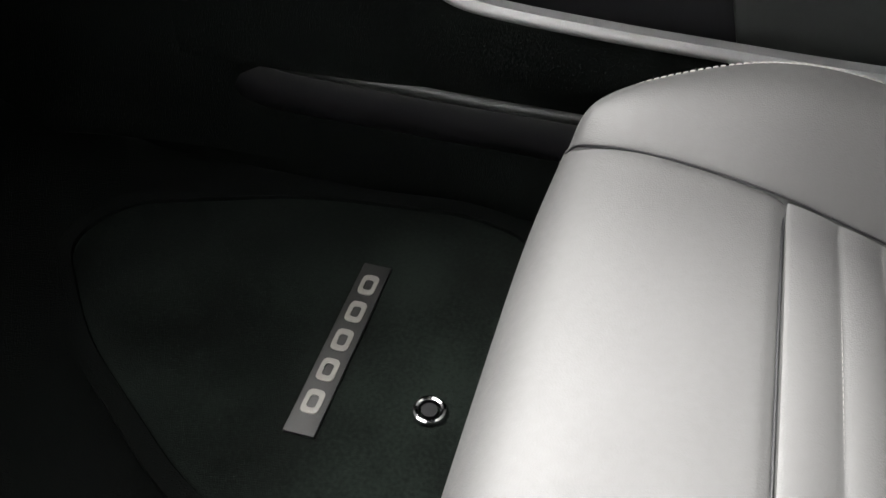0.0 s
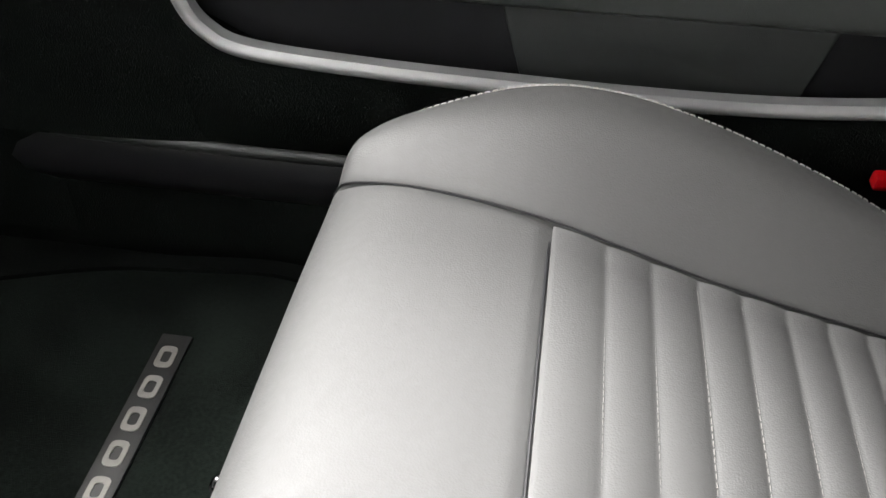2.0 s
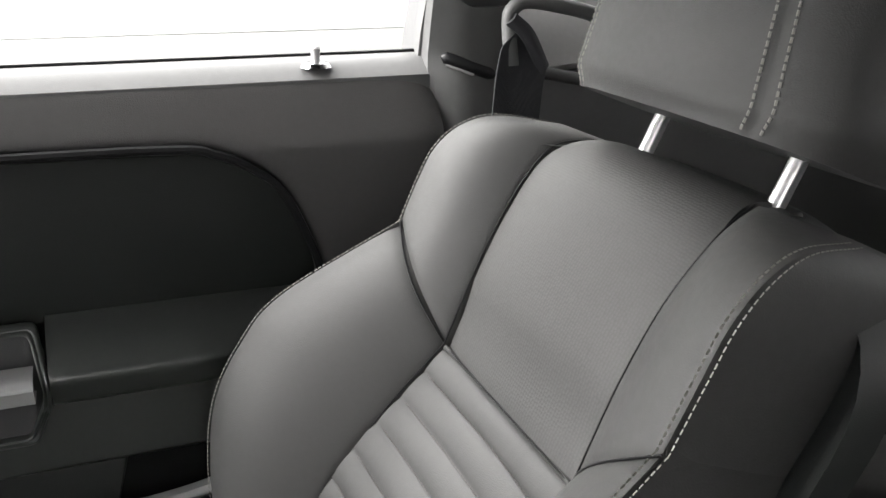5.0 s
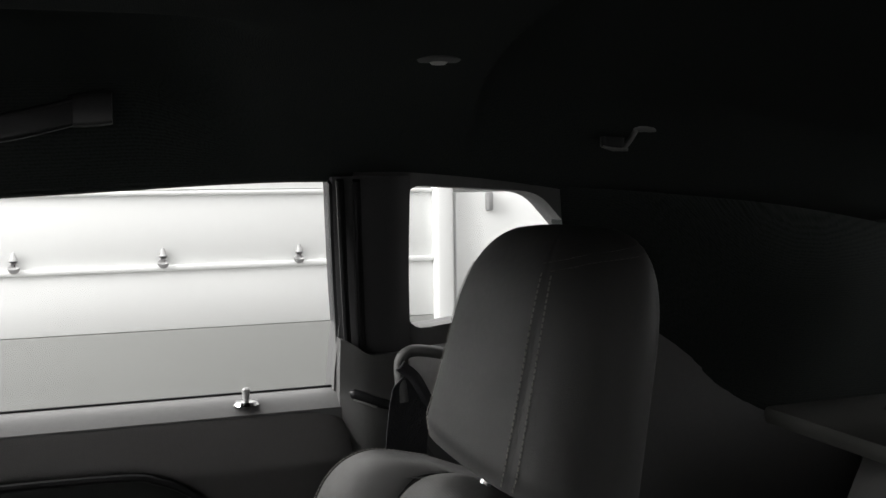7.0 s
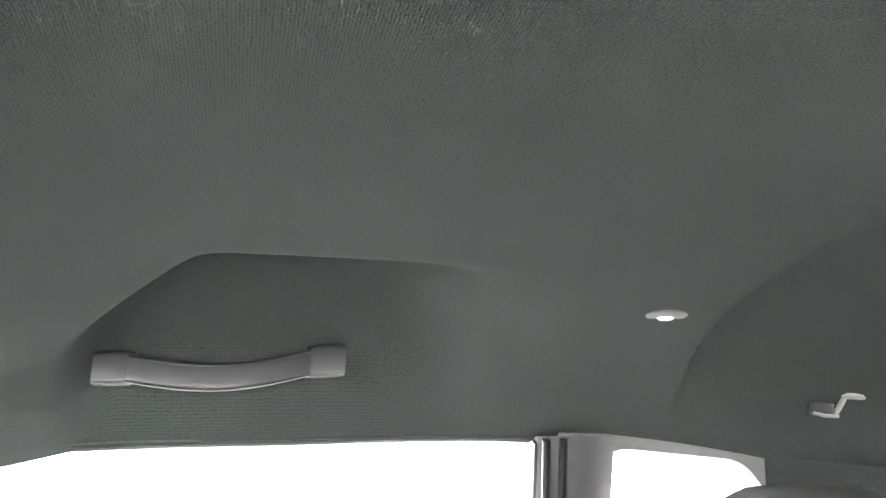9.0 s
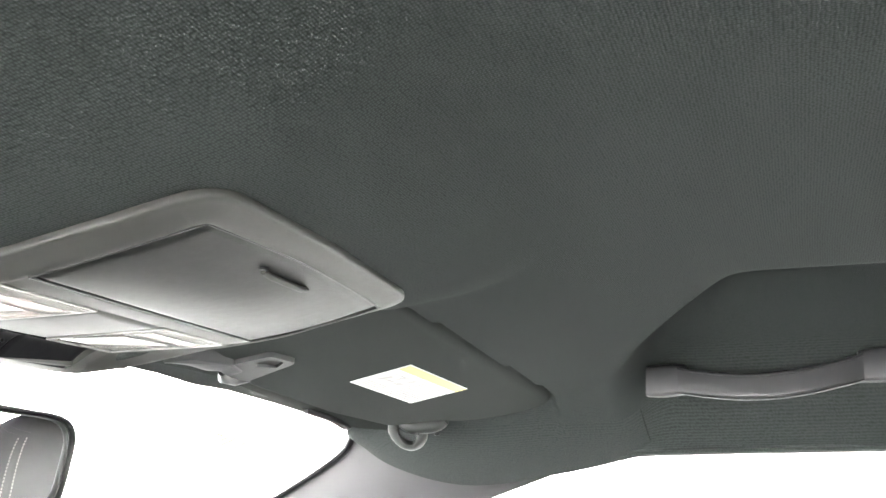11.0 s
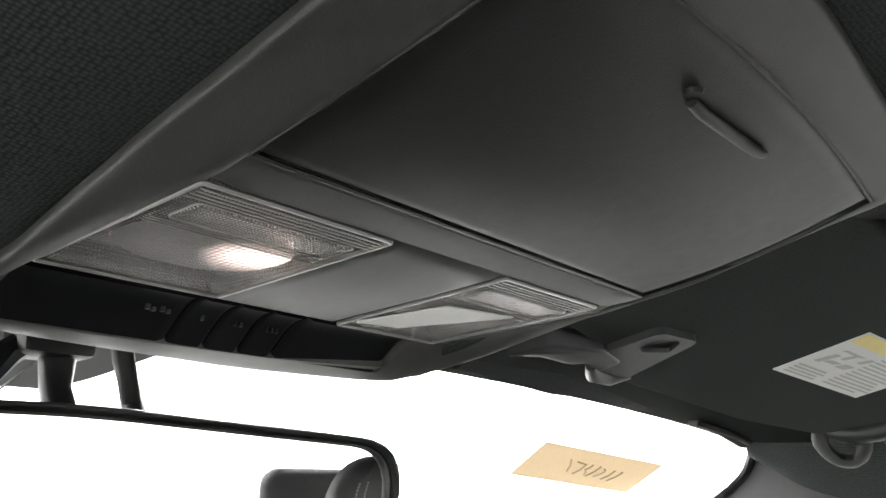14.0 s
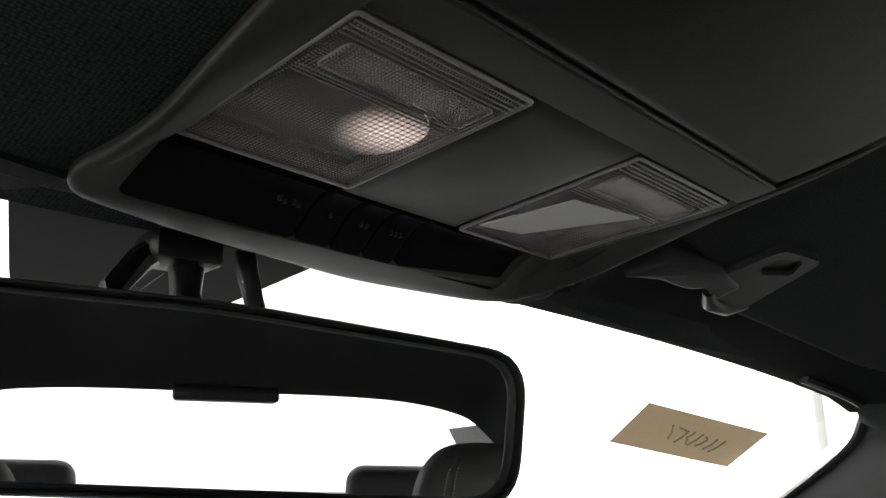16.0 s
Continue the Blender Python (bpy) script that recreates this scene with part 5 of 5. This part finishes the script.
def button(y0, y1):
    def fn(u, v):
        y = y0 + 0.0004 + (y1 - y0 - 0.0008) * u
        x = -0.0600 - 0.0205 * v
        e = min(u, 1 - u)
        return Vector((x, y - 0.0015 * v, con_z(x, y) + 0.0035 * math.sin(math.pi * v) + 0.0012 * math.exp(-e * (y1 - y0) / 0.0006)))
    return sheet(fn, 24, 14, back=(0, 0, 0.006))


for marks, y0, y1 in ((0, -0.101, -0.0290), (1, -0.0290, -0.0126), (2, -0.0126, 0.0038), (3, 0.0038, 0.0205), (0, 0.0205, 0.0840)):
    b = part("console_button", button(y0, y1), BUTTON, console, "black button")
    c = (y0 + y1) / 2
    for k in range(marks):
        part("button_mark", box(-0.0715, -0.0700, c + 0.0012 * (k * 2 - marks), c + 0.0012 * (k * 2 - marks) + 0.0008, con_z(-0.0708) + 0.0022, con_z(-0.0708) + 0.0040), PLASTIC, b)
    if y0 < -0.1:
        for k in range(4):
            part("button_mark", box(-0.0705 - 0.0012 * (k % 2), -0.0690 - 0.0012 * (k % 2), -0.046 + 0.003 * k, -0.0445 + 0.003 * k, con_z(-0.0703) + 0.0022, con_z(-0.0703) + 0.0040), PLASTIC, b)
part("button_end", sheet(lambda u, v: Vector((-0.0590 - 0.0215 * v, 0.0850 - 0.004 * v + 0.0165 * u, con_z(-0.0590 - 0.0215 * v) - 0.0003)), 6, 8, back=(0, 0, 0.008)), PLASTIC_MATTE, console)

# ---- sun visor ----
visor = empty("sun_visor", "dark fabric sun visor folded up with a warning label", "sun visor")
VIS = rounded([(0.100, 0.110), (0.103, 0.30), (0.109, 0.46), (0.118, 0.574), (0.086, 0.584), (0.050, 0.576), (0.018, 0.560), (-0.004, 0.530), (-0.046, 0.508), (-0.060, 0.40), (-0.060, 0.226), (-0.040, 0.205), (-0.026, 0.120)], 0.014, 5)
part("board", prism(VIS, lambda a, b, d: Vector((a, b, visor_plane(a, b) + d)), 0.016, 0.006, 4), VISOR, visor, "dark fabric visor board")
CLIP = rounded([(-0.059, 0.138), (-0.051, 0.158), (-0.050, 0.180), (-0.044, 0.190), (-0.050, 0.206), (-0.034, 0.207), (-0.030, 0.184), (-0.040, 0.150)], 0.004, 4)
BODY = rounded([(-0.053, 0.213), (-0.049, 0.232), (0.002, 0.2245), (-0.003, 0.193), (-0.036, 0.186)], 0.006, 4)
CLIP_HOLE = rounded([(-0.022, 0.205), (-0.014, 0.2215), (-0.003, 0.214), (-0.0085, 0.1985), (-0.019, 0.199)], 0.003, 4)
clip = part("visor_clip", prism(CLIP, lambda a, b, d: Vector((a, b, visor_plane(a, b) - 0.005 + d)), 0.010, 0.0018, 3), CLIP_GREY, visor, "dark plastic visor clip")
part("clip_loop", ring_prism(BODY, CLIP_HOLE, lambda a, b, d: Vector((a, b, visor_plane(a, b) - 0.004 + d)), 0.006), CLIP_GREY, clip, "open loop of the clip")
part("clip_floor", prism(CLIP_HOLE, lambda a, b, d: Vector((a, b, visor_plane(a, b) - 0.0015 + d)), 0.002), PLASTIC_BLACK, clip)
part("clip_nose", tube([(-0.047, 0.197, visor_plane(-0.047, 0.197) - 0.003), (-0.053, 0.209, visor_plane(-0.053, 0.209) - 0.003), (-0.053, 0.224, visor_plane(-0.053, 0.224) - 0.002), (-0.046, 0.234, visor_plane(-0.046, 0.234) - 0.001)], [0.003, 0.0050, 0.0050, 0.003], 12), CLIP_GREY, clip)
pv = part("visor_pivot", tube([cr([(-0.056, 0.543, 1.268), (-0.056, 0.548, 1.257), (-0.048, 0.556, 1.247), (-0.036, 0.560, 1.2455), (-0.028, 0.559, 1.252), (-0.026, 0.556, 1.264)], k / 18) for k in range(19)], [0.0036 + 0.0020 * math.sin(math.pi * k / 18) for k in range(19)], 12, flat=1.5), PLASTIC, visor, "dark plastic visor pivot hook")
part("pivot_base", tube([cr([(-0.052, 0.548, 1.270), (-0.035, 0.552, 1.266), (-0.015, 0.553, 1.267), (0.004, 0.552, 1.273)], k / 10) for k in range(11)], [0.004, 0.006, 0.0075, 0.008, 0.008, 0.008, 0.008, 0.0085, 0.008, 0.007, 0.004], 12, flat=1.2), PLASTIC, pv, "rounded pivot bracket")
for x in (-0.030, -0.006):
    part("screw", tube([(x, 0.5505, 1.2595), (x, 0.5505, 1.2565)], [0.0036, 0.0028], 10), PLASTIC_BLACK, pv, "dark screw head")
LAB = [(0.001, 0.319), (0.057, 0.321), (0.065, 0.445), (0.008, 0.440)]


def lab_at(u, v, up=0.0):
    p = Vector(LAB[0]).lerp(Vector(LAB[1]), v).lerp(Vector(LAB[3]).lerp(Vector(LAB[2]), v), u)
    return Vector((p.x, p.y, visor_plane(p.x, p.y) - 0.0007 - up))


label = part("warning_label", sheet(lambda u, v: lab_at(u, v), 6, 6, back=(0, 0, 0.0006)), WHITE, visor, "white warning label with yellow band and grey print")
part("label_band", sheet(lambda u, v: lab_at(0.01 + 0.98 * u, 0.80 + 0.19 * v, 0.0004), 6, 2, back=(0, 0, 0.0003)), YELLOW, label)
for k in range(11):
    part("print_line", sheet(lambda u, v, k=k: lab_at(0.47 + (0.40 + 0.035 * (k * 7 % 4)) * u, 0.08 + 0.063 * k + 0.022 * v, 0.0004), 3, 1, back=(0, 0, 0.0003)), PRINT, label)
for k in range(4):
    part("print_line", sheet(lambda u, v, k=k: lab_at(0.05 + (0.33 - 0.03 * (k % 2)) * u, 0.06 + 0.055 * k + 0.020 * v, 0.0004), 3, 1, back=(0, 0, 0.0003)), PRINT, label)
for a, b, w, h in ((0.08, 0.36, 0.05, 0.20), (0.15, 0.40, 0.10, 0.05), (0.21, 0.52, 0.04, 0.14), (0.30, 0.38, 0.09, 0.09), (0.36, 0.55, 0.05, 0.12), (0.10, 0.64, 0.20, 0.025)):
    part("pictogram", sheet(lambda u, v, a=a, b=b, w=w, h=h: lab_at(a + w * u + 0.04 * v, b + h * v, 0.0004), 3, 2, back=(0, 0, 0.0003)), PRINT, label)

# ---- mirror ----
mir = empty("rear_view_mirror", "black framed rear-view mirror on the windscreen", "mirror", -0.1055, -0.052, 1.2180)
mir.rotation_euler = (radians(-2.0), radians(2.1), radians(-14.2))


def mirror_outline(w, h, r):
    return rounded([(-w, -h), (-w, h * 0.94), (0, h * 1.06), (w, h * 0.90), (w * 0.965, -h)], r, 6)


MO, MI = mirror_outline(0.1318, 0.0335, 0.021), mirror_outline(0.1250, 0.0290, 0.018)
part("housing", prism(MO, lambda a, b, d: Vector((0.004 - d, a * (1 - 3 * d), b * (1 - 6 * d))), 0.028), PLASTIC_BLACK, mir, "black mirror housing")
part("bezel", frame_ring(MO, MI, lambda a, b, d: Vector((0.0100 - d, a, b)), 0.007), PLASTIC, mir, "black bezel")
part("mirror_glass", prism(MI, lambda a, b, d: Vector((0.0062 - d, a, b)), 0.002), MIRROR, mir, "silvered mirror glass")
mount = empty("mirror_mount", "black plastic mirror foot glued to the windscreen", "mirror mount", 0, 0.013, 0)
part("foot", box(-0.146, -0.124, -0.078, -0.049, 1.2735, 1.286, 0.003), PLASTIC_BLACK, mount)
part("stem", tube([(-0.135, -0.060, 1.278), (-0.134, -0.060, 1.262), (-0.124, -0.058, 1.240)], [0.0075, 0.006, 0.007], 12), PLASTIC_BLACK, mount)
part("cable_sleeve", tube([(-0.135, -0.034, 1.286), (-0.135, -0.032, 1.276), (-0.134, -0.027, 1.258), (-0.126, -0.026, 1.240)], 0.0046, 10), PLASTIC_BLACK, mount, "black cable sleeve")
part("side_bracket", tube([(-0.135, -0.070, 1.281), (-0.135, -0.079, 1.274), (-0.135, -0.089, 1.261), (-0.130, -0.090, 1.250)], [0.005, 0.0055, 0.005, 0.004], 8), PLASTIC_BLACK, mount)
part("bracket_plate", sheet(lambda u, v: Vector((-0.140, -0.066 - 0.018 * v - 0.006 * u, 1.272 - 0.016 * v - 0.006 * u)), 6, 6, back=(-0.003, 0, 0)), LEDGE, mount, "light grey plate of the bracket")

# ---- paper slip on the windscreen ----
SLIP = [(-0.231, 0.415, 1.2635), (-0.231, 0.610, 1.2485), (-0.312, 0.673, 1.2235), (-0.311, 0.468, 1.2405)]


def slip_at(u, v, d=0.0):
    p = Vector(SLIP[0]).lerp(Vector(SLIP[1]), u).lerp(Vector(SLIP[3]).lerp(Vector(SLIP[2]), u), v)
    return p + Vector((0, 0, -d))


slip = thing("paper_slip", sheet(lambda u, v: slip_at(u, v), 4, 4, back=(0, 0, 0.0005)), PAPER, "manila paper slip with pencil marks on the windscreen", "paper slip")
for a, b, c, d in ((0.28, 0.30, 0.34, 0.62), (0.34, 0.32, 0.42, 0.36), (0.42, 0.34, 0.40, 0.66), (0.47, 0.33, 0.45, 0.48), (0.45, 0.48, 0.49, 0.64), (0.54, 0.34, 0.51, 0.66), (0.58, 0.38, 0.61, 0.44), (0.61, 0.44, 0.57, 0.64), (0.68, 0.38, 0.65, 0.68), (0.75, 0.38, 0.71, 0.70)):
    part("pencil_mark", tube([slip_at(a, b, 0.0008), slip_at((a + c) / 2 + 0.01, (b + d) / 2, 0.0008), slip_at(c, d, 0.0008)], 0.0008, 5), PENCIL, slip)

# ---- rear bench, seen in the mirror ----
bench = empty("rear_bench", "black leather rear bench seat with two headrests", "rear seat")
part("bench_cushion", box(0.98, 1.40, -0.56, 0.56, 0.45, 0.58, 0.05, 4), LEATHER, bench)
part("bench_back", sheet(lambda u, v: Vector((1.28 + 0.14 * v - 0.03 * math.sin(math.pi * v) - 0.02 * abs(math.sin(2 * math.pi * u)), 0.58 * (2 * u - 1), 0.55 + 0.42 * v)), 40, 16, back=(0.08, 0, 0)), LEATHER, bench, "leather rear backrest")
for y in (-0.38, 0.38):
    part("bench_headrest", box(1.37, 1.45, y - 0.13, y + 0.13, 0.94, 1.18, 0.035, 4), LEATHER, bench, "low leather headrest")

# ---- the place outside: a white panelled wall and pale ground ----
thing("ground", box(-30, 30, -30, 30, -0.05, 0.0), BAY_FLOOR, "pale grey concrete ground", "ground", kind="structure")
wall = empty("wall_north", "white panelled wall with small hooks", "wall", kind="structure")
part("wall_core", box(-6, 7, 2.63, 2.75, 0, 3.4), WALL, wall)
part("wall_panel", box(-6, 1.445, 2.605, 2.64, 1.036, 1.262, 0.004), WALL, wall)
part("wall_panel", box(-6, 1.445, 2.600, 2.64, 0.836, 1.028, 0.004), WALL, wall)
part("wall_panel", box(-6, 1.445, 2.61, 2.64, 1.275, 2.6, 0.004), WALL, wall)
part("wall_panel", box(-6, 7, 2.60, 2.64, 0.0, 0.8345, 0.002), WALL_LOW, wall, "greyer lower wall panel")
part("wall_rail", box(-6, 1.445, 2.588, 2.64, 1.022, 1.040, 0.006), WALL, wall)
part("wall_rail", box(-6, 1.445, 2.592, 2.64, 1.258, 1.272, 0.005), WALL, wall)
part("wall_post", box(1.445, 1.510, 2.56, 2.64, 0.0, 2.6, 0.012, 3), WALL, wall)
part("wall_panel", box(1.530, 4.0, 2.60, 2.64, 0.836, 1.255, 0.004), WALL, wall)
part("wall_panel", box(1.530, 4.0, 2.60, 2.64, 1.265, 2.6, 0.004), WALL, wall)
part("wall_bracket", box(1.640, 1.66, 2.57, 2.61, 1.19, 1.255, 0.006), STEEL, wall)
for x in (-1.14, -0.715, -0.29, 0.132, 0.557, 0.982):
    part("wall_hook", tube([(x, 2.596, 1.042), (x, 2.588, 1.050), (x, 2.588, 1.068), (x, 2.594, 1.094)], [0.016, 0.018, 0.014, 0.004], 12), STEEL, wall)
# Unseen wall, added to block and bounce light on the driver's side.
thing("fill_wall", box(-2.6, 7, -1.75, -1.6, 0, 3.4), FILL_WALL, "unseen pale wall that shapes the driver-side light", "wall", kind="structure")

part("wall_post", box(-1.105, -1.045, 2.55, 2.62, 0.0, 2.6, 0.006, 3), WALL_LOW, wall, "slim grey upright post")
